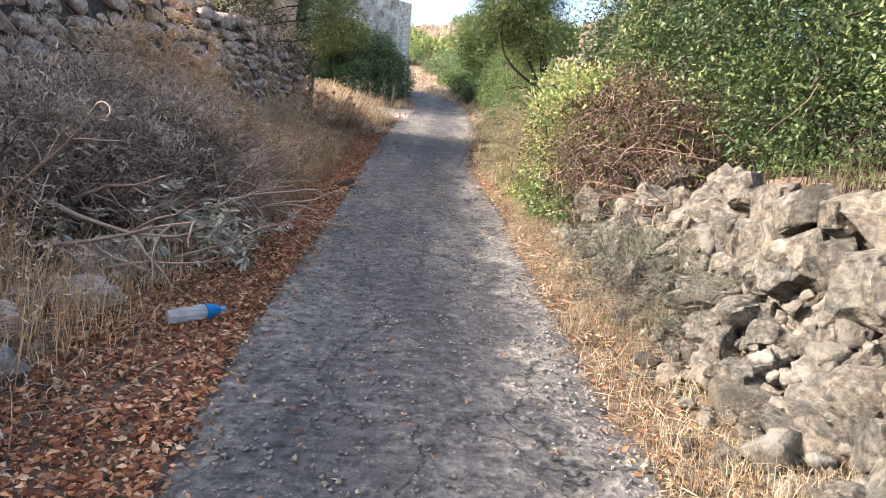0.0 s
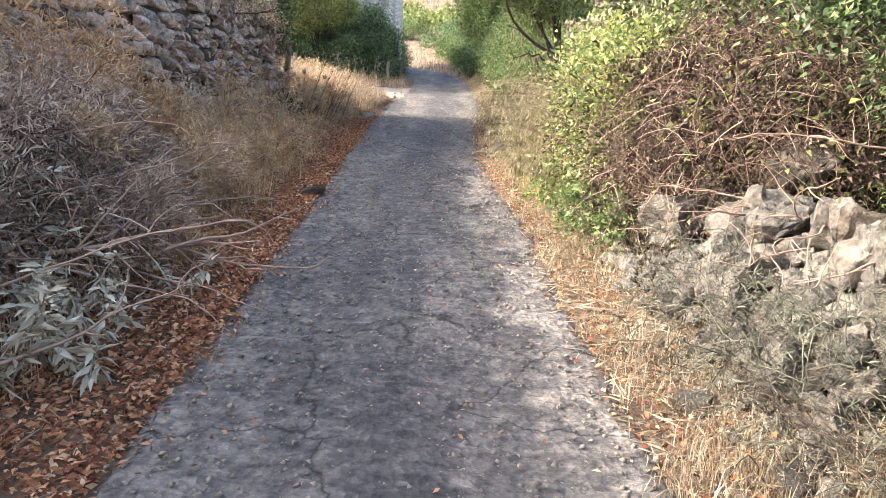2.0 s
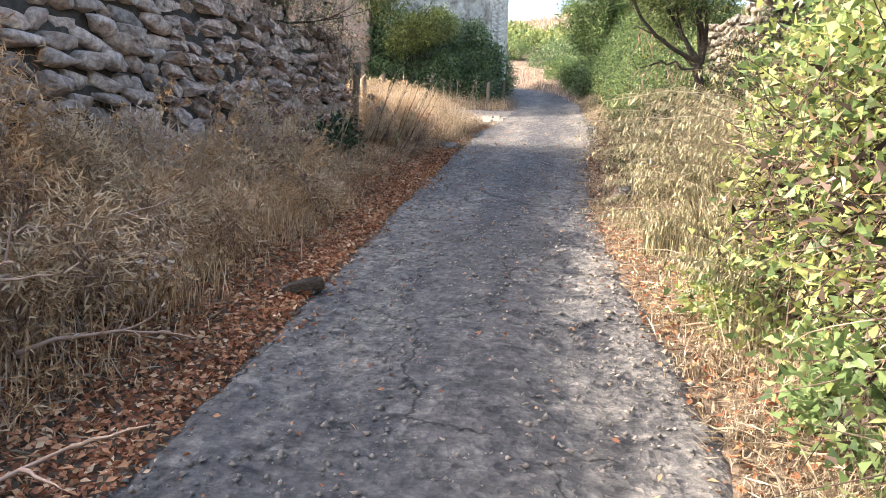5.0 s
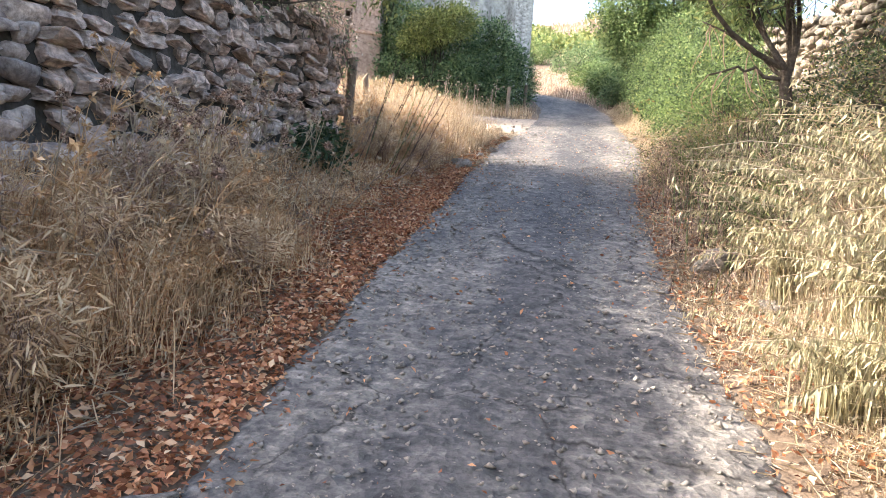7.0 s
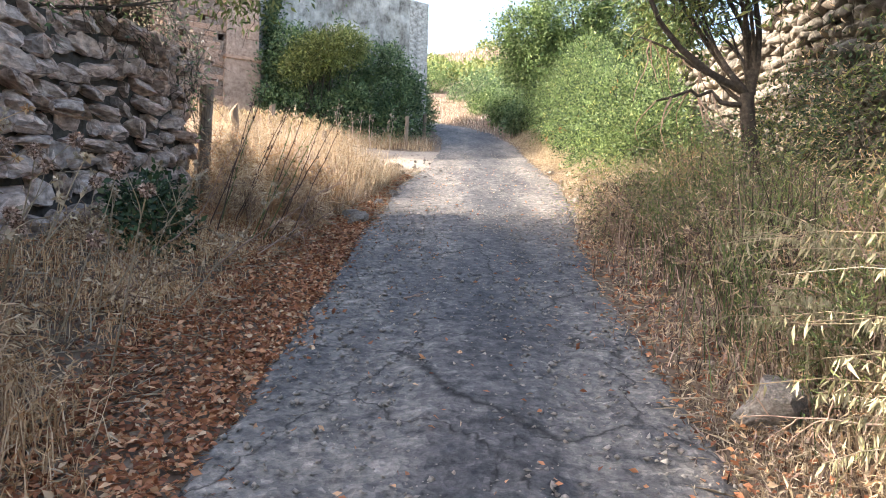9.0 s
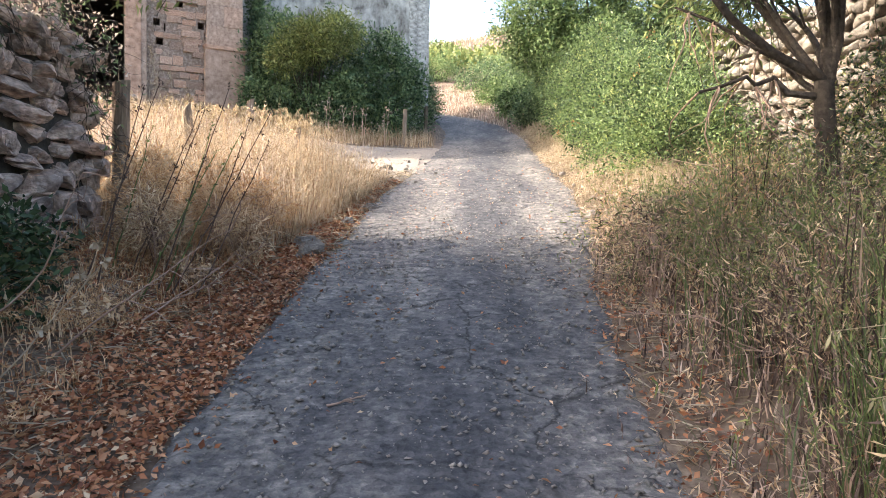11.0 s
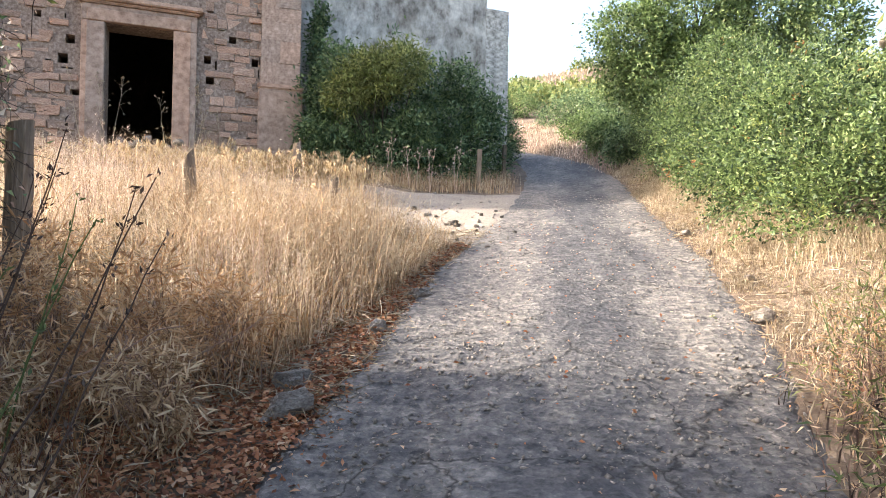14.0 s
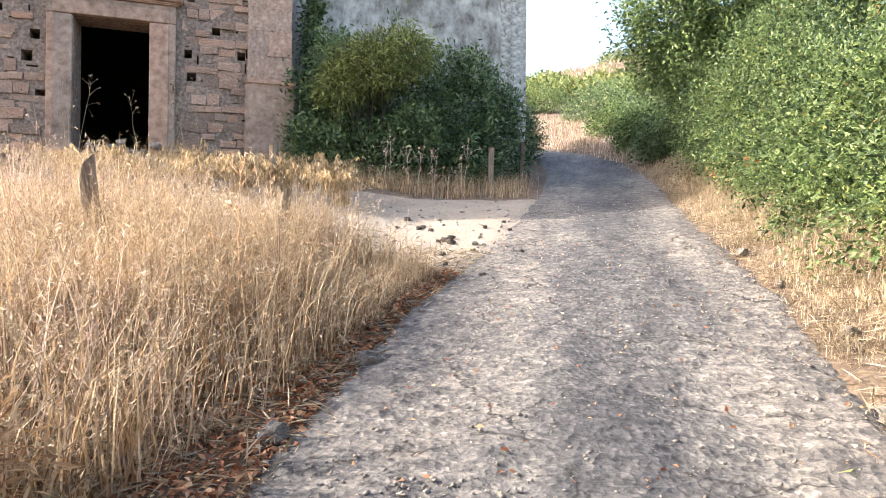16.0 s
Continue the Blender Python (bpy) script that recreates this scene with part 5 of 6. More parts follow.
for i, (x, y, hgt, kind) in enumerate(FEATHERY):
    z = float(land(x, y))
    w = hgt * r_f.uniform(0.3, 0.42)
    shrub("feathery_weed", ("brown feathery dry weed standing on the verge", "pale mauve feathery dry weed standing on the verge", "rusty orange dry weed against the stone wall")[kind], "dry weed",
          [(x, y, z + hgt * 0.55, w, w, hgt * 0.42), (x + r_f.normal(0, 0.12), y + r_f.normal(0, 0.15), z + hgt * 0.8, w * 0.6, w * 0.6, hgt * 0.25)],
          [("crown", (M_brown, M_mauve, M_rustweed)[kind], 190 if hgt > 0.9 else 110, 9, 0.05, 0.085, 0.13)], (x, y), wood=M_twig, stems=16, seed=500 + i, thick=0.005, twigs=30, twig_material=(M_brown, M_mauve, M_rustweed)[kind], twig_size=0.4, group="feathery weeds")
for i in range(30):
    x, y = float(edge_r(14.0)) + 0.45 + 1.3 * r_f.random(), 13.3 + 5.7 * (i + r_f.random()) / 30
    x += 0.12 * math.sin(y)
    z, hgt = float(land(x, y)), r_f.uniform(0.5, 0.95) * (0.7 + 0.4 * r_f.random())
    w, kind = hgt * r_f.uniform(0.4, 0.6), i % 3
    shrub("verge_scrub", ("brown leafy dry weed on the bank under the tree", "olive-green leafy weed on the bank under the tree", "dry brown weed on the bank under the tree")[kind], "weed",
          [(x, y, z + hgt * 0.5, w, w, hgt * 0.45), (x + r_f.normal(0, 0.12), y + r_f.normal(0, 0.15), z + hgt * 0.85, w * 0.6, w * 0.6, hgt * 0.25)],
          [("crown", (M_brown, M_olive, M_rustweed)[kind], 80, 8, 0.06, 0.06, 0.14), ("dark_foliage", (M_bramble, M_grass, M_olive)[kind], 90, 8, 0.07, 0.055, 0.18)], (x, y), wood=M_twig, stems=12, seed=700 + i, thick=0.006, twigs=16, twig_material=M_twig, twig_size=0.45, group="scrub on the bank")
TRACK = lambda x, y: (y > 23.6 - 0.25 * (x + 2)) & (y < 30.4 + 0.3 * (x + 3)) & (x < -1.9)
field = lambda x, y: (x < edge_l(y) - 0.1 - 0.3 * smooth01(y, 22, 19)) & ~TRACK(x, y) & ((x + 8.08) * 0.54 - (y - 31.6) * 0.84 > 0.3)
p = scatter(rng, 30000, -16, -2.0, 18.9, 31, field, clump=0.3, clumps=1500)
p = p[field(p[:, 0], p[:, 1])]
stand("golden_grass", "tall golden dry grass in front of the chapel, sunlit", "dry grass", p, heights(p, 0.45, 1.25, 0.7) * (1 - 0.5 * smooth01(p[:, 1], 25.5, 27)), M_straw, 0.009, 0.55, 0.4, 3, 0.05, M_pale, 4, (0.12, 0))
p = scatter(rng, 19000, -5.5, -2.1, 18.9, 24.0, field, clump=0.14, clumps=700)
p = p[field(p[:, 0], p[:, 1])]
stand("golden_grass", "tall golden dry grass beside the lane, reddish at its foot", "dry grass", p, heights(p, 0.45, 1.3, 0.9, edge_l, 1.3, 0.4) * (0.55 + 0.45 * smooth01(p[:, 1], 19.2, 21)), M_straw, 0.008, 0.6, 0.5, 4, 0.045, M_pale, 5, (0.14, 0))
p = scatter(rng, 5200, -9, -2.2, 19.2, 26, field, clump=0.25, clumps=260)
stand("dry_stems", "mauve-brown branching stems among the golden grass", "dry weeds", p, heights(p, 0.5, 1.3, 0.8, edge_l, 1.2, 0.4), M_mauve, 0.007, 0.35, 0.2, 5, 0.04, M_mauve, 16)
p = scatter(rng, 9000, -4.2, -2.0, 17.2, 24.0, field, clump=0.2, clumps=220)
stand("red_stems", "reddish-brown dry stems at the foot of the golden grass", "dry weeds", p, heights(p, 0.1, 0.4, edge=edge_l), M_redleaf, 0.005, 0.7, 0.4, 1, 0.03, M_rust, 13)
p = scatter(rng, 26000, lambda y: edge_r(y) + 0.1, lambda y: edge_r(y) + 1.5, 20.0, 36, clump=0.14, clumps=800)
stand("verge_grass", "short yellow grass along the sunny verge", "dry grass", p, heights(p, 0.08, 0.4, edge=edge_r, run=0.6, low=0.5), M_pale, 0.008, 0.8, 0.5, 1, 0.03, M_pale, 6)
p = scatter(rng, 4800, lambda y: edge_r(y) + 0.15, lambda y: edge_r(y) + 1.7, 13, 20.5, clump=0.16, clumps=260)
stand("verge_weeds", "brown dry weeds on the bank under the tree", "dry weeds", p, heights(p, 0.25, 0.95, edge=edge_r, run=0.9), M_twig, 0.01, 0.6, 0.35, 3, 0.05, M_brown, 7)
p = scatter(rng, 2600, lambda y: edge_r(y) + 0.2, lambda y: edge_r(y) + 1.9, 13, 20.0, clump=0.2, clumps=120)
stand("dark_weeds", "dark bare weed stems on the bank under the tree", "dry weeds", p, heights(p, 0.4, 1.05, edge=edge_r, run=0.9), M_bramble, 0.01, 0.5, 0.3, 3, 0.05, M_deadleaf, 23)
p = scatter(rng, 16000, lambda y: edge_r(y) + 0.1, lambda y: edge_r(y) + 1.6, 8.0, 14.5, clump=0.13, clumps=420)
stand("verge_grass", "pale straw grass matted on the bank", "dry grass", p, heights(p, 0.2, 0.75, edge=edge_r, run=0.8), M_pale, 0.007, 0.7, 0.55, 2, 0.03, M_pale, 8, (-0.15, 0))
p = scatter(rng, 9000, lambda y: edge_r(y) + 0.02, lambda y: edge_r(y) + 1.0, -1, 8.5, clump=0.1, clumps=300)
stand("verge_grass", "bleached straw grass at the foot of the tumbled wall", "dry grass", p, heights(p, 0.08, 0.34), M_pale, 0.0045, 0.8, 0.5, 1, 0.025, M_pale, 9)
p = scatter(rng, 3600, lambda y: edge_r(y) + 0.6, lambda y: edge_r(y) + 2.2, 13.5, 19.6, clump=0.22, clumps=60)
q = scatter(rng, 5000, 2.45, 4.6, -1, 7.6, clump=0.15, clumps=260)
stand("bank_weeds", "dry brown weeds on the bank above the tumbled wall", "dry weeds", q, heights(q, 0.1, 0.35), M_bramble, 0.009, 0.9, 0.6, 3, 0.05, M_grass, 21)
stand("green_weeds", "grey-green weeds under the almond tree", "weeds", p, heights(p, 0.35, 1.1), M_grass, 0.007, 0.45, 0.3, 5, 0.045, M_olive, 10)
p = scatter(rng, 4000, -8, -2.2, 29.5, 33, lambda x, y: ~TRACK(x, y) & (y > 30.2 + 0.3 * (x + 3)), clump=0.2, clumps=90)
stand("verge_grass", "straw-coloured grass in front of the dark shrub", "dry grass", p, heights(p, 0.2, 0.7), M_straw, 0.008, 0.5, 0.5, 2, 0.04, M_straw, 11)
p = scatter(rng, 15000, lambda y: edge_r(y) + 0.1, lambda y: edge_r(y) + 5, 36, 62, clump=0.3, clumps=700)
stand("bank_grass", "pinkish dry brush on the bank at the bend", "dry grass", p, heights(p, 0.12, 0.5), M_mauve, 0.022, 0.8, 0.5, 2, 0.08, M_pale, 14)
p = scatter(rng, 11000, -35, 35, 60, 125)
stand("hill_grass", "dry straw grass on the far hillside", "dry grass", p, heights(p, 0.3, 0.9), M_pale, 0.12, 0.6, 0.4, 0, seed=15)


def litter(name, label, pts, size, material, seed):
    r = np.random.default_rng(seed)
    h = Heap()
    leaf_quads(h, r, pts + (0, 0, 0.03) + np.abs(r.normal(0, 0.014, (len(pts), 1))) * (0, 0, 1), r.normal(size=(len(pts), 3)) * (1, 1, 0.15), size, 0.55, 0.0, 0.35)
    return tagged(h.link(name, material), label, "fallen leaves", kind="stuff")


near_edge = lambda e, s: (lambda y: e(y) + s)
p = np.concatenate([scatter(rng, 44000, near_edge(edge_l, 0.02), near_edge(edge_l, -0.9), -2, 19.5), scatter(rng, 6000, near_edge(edge_l, 0.22), near_edge(edge_l, -0.2), -2, 19.5), scatter(rng, 16000, near_edge(edge_l, -0.7), WALLSIDE, 2, 19.5)])
litter("leaf_litter", "rust-brown fallen leaves along the edge of the lane", p, 0.044, M_rust, 1)
p = np.concatenate([scatter(rng, 5000, near_edge(edge_r, -0.16), near_edge(edge_r, 0.4), -2, 18), scatter(rng, 2500, near_edge(edge_r, 0.2), near_edge(edge_r, 1.4), -2, 20)])
litter("leaf_litter", "orange-brown fallen leaves along the bank", p, 0.042, M_rust, 2)
p = scatter(rng, 7000, near_edge(edge_l, 0.1), near_edge(edge_l, -0.8), 18.5, 24.0)
litter("leaf_litter", "reddish fallen leaves and straw at the field's edge", p, 0.05, M_rust, 3)
def straw_litter(label, pts, seed):
    r = np.random.default_rng(seed)
    h = Heap()
    leaf_quads(h, r, pts + (0, 0, 0.03) + np.abs(r.normal(0, 0.02, (len(pts), 1))) * (0, 0, 1), r.normal(size=(len(pts), 3)) * (1, 1, 0.12), 0.16, 0.05, 0.0, 0.25)
    return tagged(h.link("straw_litter", M_pale), label, "fallen straw", kind="stuff")


straw_litter("broken straw lying at the field's edge", scatter(rng, 5000, near_edge(edge_l, 0.15), near_edge(edge_l, -1.0), 18.5, 25), 1)
straw_litter("broken straw along the bank", np.concatenate([scatter(rng, 5000, near_edge(edge_r, -0.08), near_edge(edge_r, 1.2), -1, 9), scatter(rng, 6000, near_edge(edge_r, -0.08), near_edge(edge_r, 1.3), 9, 32)]), 2)
straw_litter("broken straw under the dry weeds", scatter(rng, 6000, near_edge(edge_l, -0.4), WALLSIDE, 3, 19), 3)
p = scatter(rng, 1100, edge_l, edge_r, -1, 26)
litter("leaf_litter", "few dry leaves strewn over the asphalt", p + (0, 0, 0.045), 0.035, M_rust, 4)


def gravel(name, label, pts, lo, hi, material, seed):
    r = np.random.default_rng(seed)
    arrays = [stone_arrays(me) for me in PEBBLES]
    h = Heap()
    for q in pts:
        a, f = arrays[r.integers(8)]
        s = lo + (hi - lo) * r.random() ** 3
        t = r.uniform(0, 6.28)
        rot = np.array([[math.cos(t), -math.sin(t), 0], [math.sin(t), math.cos(t), 0], [0, 0, 1]])
        h.add((a * r.uniform(0.6, 1.2, 3) * (1, 1, 0.6) * s) @ rot.T + q + (0, 0, s * 0.12), f)
    return tagged(h.link(name, material), label, "gravel", kind="stuff")


def grit(label, pts, lo, hi, material, seed):
    r = np.random.default_rng(seed)
    n = len(pts)
    s = (lo + (hi - lo) * r.random((n, 1)) ** 2.5)[:, None]
    shape = np.array([(1, 0, 0), (0, 1, 0), (-1, 0, 0), (0, -1, 0), (0, 0, 0.7), (0, 0, -0.5)]) * 0.5
    v = shape[None] * s * r.uniform(0.6, 1.3, (n, 6, 1)) + r.normal(0, 0.12, (n, 6, 3)) * s + pts[:, None] + (0, 0, 0.006)
    f = np.array([(0, 1, 4), (1, 2, 4), (2, 3, 4), (3, 0, 4), (1, 0, 5), (2, 1, 5), (3, 2, 5), (0, 3, 5)])
    h = Heap()
    h.add(v.reshape(-1, 3), (f[None] + (np.arange(n) * 6)[:, None, None]).reshape(-1, 3))
    return tagged(h.link("road_grit", material), label, "gravel", kind="stuff")


road_pts = lambda n, y0, y1: (lambda q: np.stack([q[:, 0], q[:, 1], road_z(q[:, 1]) + 0.015], 1))(scatter(rng, n, edge_l, edge_r, y0, y1))
grit("loose chips of stone scattered over the asphalt", road_pts(13000, 0.5, 20), 0.008, 0.042, M_pebble, 1)
grit("pale grit scattered over the sunlit asphalt", road_pts(4000, 18, 30), 0.008, 0.034, M_pebble, 2)


def dirt_track():
    h = Heap()
    xs, ys = np.arange(-12, -1.6, 0.15), np.arange(22.5, 31, 0.15)
    gx, gy = np.meshgrid(xs, ys)
    d = np.minimum(np.minimum(gy - (23.8 - 0.25 * (gx + 2)), (30.2 + 0.3 * (gx + 3)) - gy), np.minimum(edge_l(gy) + 0.35 - gx, gx + 11.5))
    w = np.array([noise.noise((a * 1.1, b * 1.1, 8)) * 0.4 for a, b in zip(gx.ravel(), gy.ravel())]).reshape(gx.shape)
    gz = land(gx, gy) + np.clip((d + w) * 0.12, -0.1, 0.035)
    i = np.arange(gx.size).reshape(gx.shape)
    h.add(np.stack([gx, gy, gz], -1).reshape(-1, 3), None, np.stack([i[:-1, :-1], i[:-1, 1:], i[1:, 1:], i[1:, :-1]], -1).reshape(-1, 4))
    return tagged(h.link("dirt_track", M_dirt, smooth=True), "pale dusty track leading off to the chapel", "track", kind="structure")


dirt_track()


def loose_stone(x, y, size, flat=0.6, material="stone", seed=0, label="grey stone lying on the verge", lift=0.0, group="loose stones"):
    r = np.random.default_rng(seed)
    me = (ROUGHLIME if material == "lime" else GREYBOULDERS[:4] * 2 if size > 0.45 else PEBBLELUMPS if size > 0.17 else PEBBLES)[seed % 8]
    ob = new("loose_stone", me)
    ob.matrix_basis = Matrix.LocRotScale((x, y, float(land(x, y)) + size * flat * 0.3 + lift), Euler((r.normal(0, 0.12), r.normal(0, 0.12), r.uniform(0, 6))), (size, size * r.uniform(0.6, 0.9), size * flat))
    return tagged(ob, label, "stone", group)


for i, (x, y, s, f) in enumerate([(-2.45, 4.3, 0.55, 0.5), (-2.75, 4.9, 0.5, 0.6), (-3.5, 5.5, 0.7, 0.6), (-3.1, 6.0, 0.6, 0.6), (-2.6, 3.7, 0.5, 0.45), (-2.3, 3.2, 0.4, 0.5), (-3.0, 4.2, 0.5, 0.5), (-3.3, 7.0, 0.5, 0.7), (-2.7, 6.6, 0.35, 0.7), (-3.6, 8.3, 0.5, 0.7)]):
    loose_stone(x, y, s, f, "stone", i, "grey boulder among dry weeds below the wall", group="boulders below the wall")
for i, (x, y, s) in enumerate([(-2.08, 21.4, 0.24), (-2.12, 20.23, 0.2), (-2.16, 18.66, 0.32), (-2.3, 19.05, 0.26), (-2.0, 20.8, 0.1), (-1.95, 19.6, 0.09), (-2.25, 22.1, 0.12), (0.95, 24.9, 0.2), (1.0, 23.6, 0.15), (0.92, 20.9, 0.22), (1.15, 22.3, 0.14), (0.85, 13.85, 0.42), (0.75, 14.5, 0.12), (1.0, 12.9, 0.18), (1.75, 3.6, 0.4), (1.45, 4.3, 0.22), (1.35, 3.3, 0.16), (1.5, 5.0, 0.25), (1.3, 5.7, 0.2)]):
    loose_stone(x, y, s, 0.6, "lime" if i > 13 else "stone", 20 + i, "rounded grey stone at the edge of the lane", group="stones at the edge")
r_rub = np.random.default_rng(6)
for i in range(46):
    x, y = r_rub.normal(-2.9, 0.8), r_rub.normal(25.2, 1.1)
    loose_stone(x, y, r_rub.uniform(0.05, 0.15), 0.65, "lime" if i % 2 else "stone", 50 + i, "rubble lump on the dusty track", 0.03, "rubble on the track")
gravel("track_gravel", "small stones over the dusty track", (lambda q: q[TRACK(q[:, 0], q[:, 1])] + (0, 0, 0.04))(scatter(rng, 700, -9, -1.9, 23, 30)), 0.02, 0.09, M_pebble, 7)
gravel("slope_gravel", "stones spilled below the tumbled wall", scatter(rng, 500, near_edge(edge_r, 0.2), near_edge(edge_r, 0.9), 0, 8), 0.03, 0.16, M_lime, 8)


loose_stone(-1.66, 10.3, 0.42, 0.2, "stone", 3, "flat grey stone bedded among fallen leaves")


# ---- posts ----
def post(x, y, height, w, label, lean=(0, 0), top_cut=0.03, seed=0, square=False):
    r = np.random.default_rng(seed)
    bm = bmesh.new()
    sides, rings = (4 if square else 9), 8
    last = None
    for k in range(rings + 1):
        ring = []
        for s in range(sides):
            a = 2 * math.pi * (s + 0.5) / sides
            q = w / 2 * (1.2 if square else 1.0) * (1 + r.normal(0, 0.05))
            ring.append(bm.verts.new((math.cos(a) * q, math.sin(a) * q, -0.25 + (height + 0.25) * k / rings + (top_cut * math.cos(a) if k == rings else 0))))
        if last:
            for s in range(sides):
                bm.faces.new((last[s], last[(s + 1) % sides], ring[(s + 1) % sides], ring[s]))
        last = ring
    bm.faces.new(last)
    ob = thing("fence_post", label, "fence post")
    ob.matrix_basis = pose(x, y, float(land(x, y)), lean[0], lean[1], r.uniform(0, 40))
    part("shaft", bm, M_timber, ob)
    return ob


post(-4.27, 18.93, 1.5, 0.17, "weathered round timber post against the wall's end", (2, 1), 0.02, 1)
post(-3.08, 31.64, 1.02, 0.13, "grey squared timber post beside the dark shrub", (0, 1), 0.0, 2, True)
post(-2.75, 34.4, 1.0, 0.12, "grey timber post near the corner of the block", (0, 2), 0.0, 3, True)
post(-6.2, 27.4, 0.95, 0.17, "pale timber post half hidden by golden grass", (3, 2), 0.04, 4)
post(-5.1, 22.3, 1.15, 0.16, "short dark broken post in golden grass", (4, -6), 0.08, 5)
post(-3.83, 23.3, 0.95, 0.11, "short grey stump of a post in golden grass", (-3, 5), 0.05, 6)


# ---- single plants ----
def plume_grass(x, y, stems, length, towards, material, seed, label, spikes=30, leaf=60):
    """A tuft with long arching stems and hanging spikelets."""
    r = np.random.default_rng(seed)
    z = float(land(x, y))
    ob = thing("plume_grass", label, "grass tuft", group="plume grasses")
    hs, hl = Heap(), Heap()
    for k in range(stems):
        t = towards + r.normal(0, 0.7)
        L = length * r.uniform(0.7, 1.15)
        u = np.linspace(0, 1, 9)[:, None]
        out = np.array((math.cos(t), math.sin(t), 0))
        reach = r.uniform(0.55, 1.05)
        pts = np.array((x, y, z)) + r.normal(0, 0.05, 3) * (1, 1, 0) + out * L * reach * u ** 1.7 + np.array((0, 0, 1)) * L * (0.95 * u - 0.5 * reach * u ** 3)
        tube(hs, pts, np.linspace(0.004, 0.0015, 9), 3)
        uu = r.uniform(0.5, 1.0, spikes)
        pos = np.stack([np.interp(uu * 8, np.arange(9), pts[:, c]) for c in range(3)], 1)
        leaf_quads(hl, r, pos, np.tile((0, 0, -1.0), (spikes, 1)) + out * 0.5, 0.05 if material is M_pale else 0.1, 0.2, 0.4, 0.45)
    hs.link("stalk_bunch", material, ob)
    hl.link("plume", M_plume if material is M_pale else material, ob)
    if leaf:
        hb = Heap()
        base = np.array((x, y, z)) + r.normal(0, 0.09, (leaf, 3)) * (1, 1, 0)
        blade_arrays(hb, r, base, r.uniform(0.4, 0.9, leaf) * length, 0.009, 0.8, 0.7)
        hb.link("leaf_tuft", M_plume if material is M_pale else material, ob)


for i, (x, y, n, L) in enumerate([(1.75, 12.5, 26, 1.6), (1.9, 11.3, 26, 1.8), (1.75, 13.2, 12, 1.35), (2.0, 10.4, 20, 1.8), (1.35, 12.2, 18, 1.3), (2.3, 12.7, 18, 1.8), (1.5, 11.2, 16, 1.35), (1.35, 11.9, 14, 0.95), (1.7, 14.4, 9, 1.1), (1.15, 12.9, 12, 0.8), (1.2, 10.9, 14, 0.9), (1.3, 9.7, 12, 0.9), (1.0, 11.6, 9, 0.7), (1.25, 13.9, 10, 0.8)]):
    plume_grass(x, y, n, L, math.pi + 0.3, M_pale, 30 + i, "tall pale grass tuft with arching feathery plumes", 46, 260)
for i, (x, y) in enumerate([(-5.0, 27.6), (-5.5, 28.2), (-6.1, 28.6), (-6.0, 27.5), (-7.0, 28.2), (-6.7, 27.2), (-7.8, 27.8), (-7.4, 27.0), (-8.6, 27.2), (-8.2, 28.3), (-9.3, 27.3), (-9.0, 26.4), (-10.1, 26.8)]):
    plume_grass(x, y, 26, 1.0, -1.2, M_gold, 50 + i, "golden arching grass tuft beside the track", 26, 110)


def stalk(x, y, length, lean, az, material, seed, label, heads=0, radius=0.008):
    r = np.random.default_rng(seed)
    ob = thing("dry_stalk", label, "plant stalk", group="tall stalks")
    h = Heap()
    start = np.array((x, y, float(land(x, y)) - 0.03))
    way = np.array((math.cos(az) * math.sin(lean), math.sin(az) * math.sin(lean), math.cos(lean)))
    pts = start + way * length * np.linspace(0, 1, 10)[:, None] + r.normal(0, 0.006, (10, 3))
    tube(h, pts, np.linspace(radius, radius * 0.4, 10), 4)
    tips = [pts[-1]]
    for k in range(heads):
        b = wander(r, pts[r.integers(4, 9)], way + r.normal(0, 0.5, 3), r.uniform(0.12, 0.35), 4, 0.15)
        side = Heap()
        tube(side, b, np.linspace(0.004, 0.002, 5), 3)
        side.link("side_stem", material, ob)
        tips.append(b[-1])
    h.link("stem", material, ob)
    h2 = Heap()
    n = 40
    pos = pts[3:][r.integers(0, 7, n)] + r.normal(0, 0.012, (n, 3))
    if heads:
        pos = np.repeat(np.array(tips), 12, 0)
        leaf_quads(h2, r, pos, unit(r.normal(size=pos.shape)), 0.034, 0.6, 0, 0.2)
    else:
        leaf_quads(h2, r, pos, np.tile(way, (n, 1)), 0.03, 0.4, 0, 0.7)
    tagged(h2.link("seed_head", material, ob), kind="stuff")


r_dk = np.random.default_rng(19)
for i in range(12):
    stalk(r_dk.uniform(-3.4, -2.6), r_dk.uniform(16.9, 17.7), r_dk.uniform(1.2, 1.75), radians(r_dk.uniform(14, 30)), r_dk.normal(0.1, 0.25), M_bramble if i % 3 else M_grass, 70 + i, "tall brown leaning stalk on the verge near the wall's end", radius=0.007)
for i in range(34):
    stalk(r_dk.uniform(-3.9, -2.5), r_dk.uniform(9.5, 15.0), r_dk.uniform(0.8, 1.35), radians(r_dk.uniform(5, 40)), r_dk.uniform(-1, 1), M_pale if i % 3 else M_rustweed, 300 + i, "pale dry stalk with round heads below the wall", 5, 0.006)
r_st = np.random.default_rng(77)
for i in range(26):
    x, y = r_st.uniform(-9.5, -3.0), r_st.uniform(20, 27.5)
    if not TRACK(x, y):
        stalk(x, y, r_st.uniform(0.8, 1.25), r_st.uniform(0, 0.25), r_st.uniform(0, 6), M_mauve if i % 3 else M_brown, 90 + i, "branched dry thistle stalk in golden grass", 5)
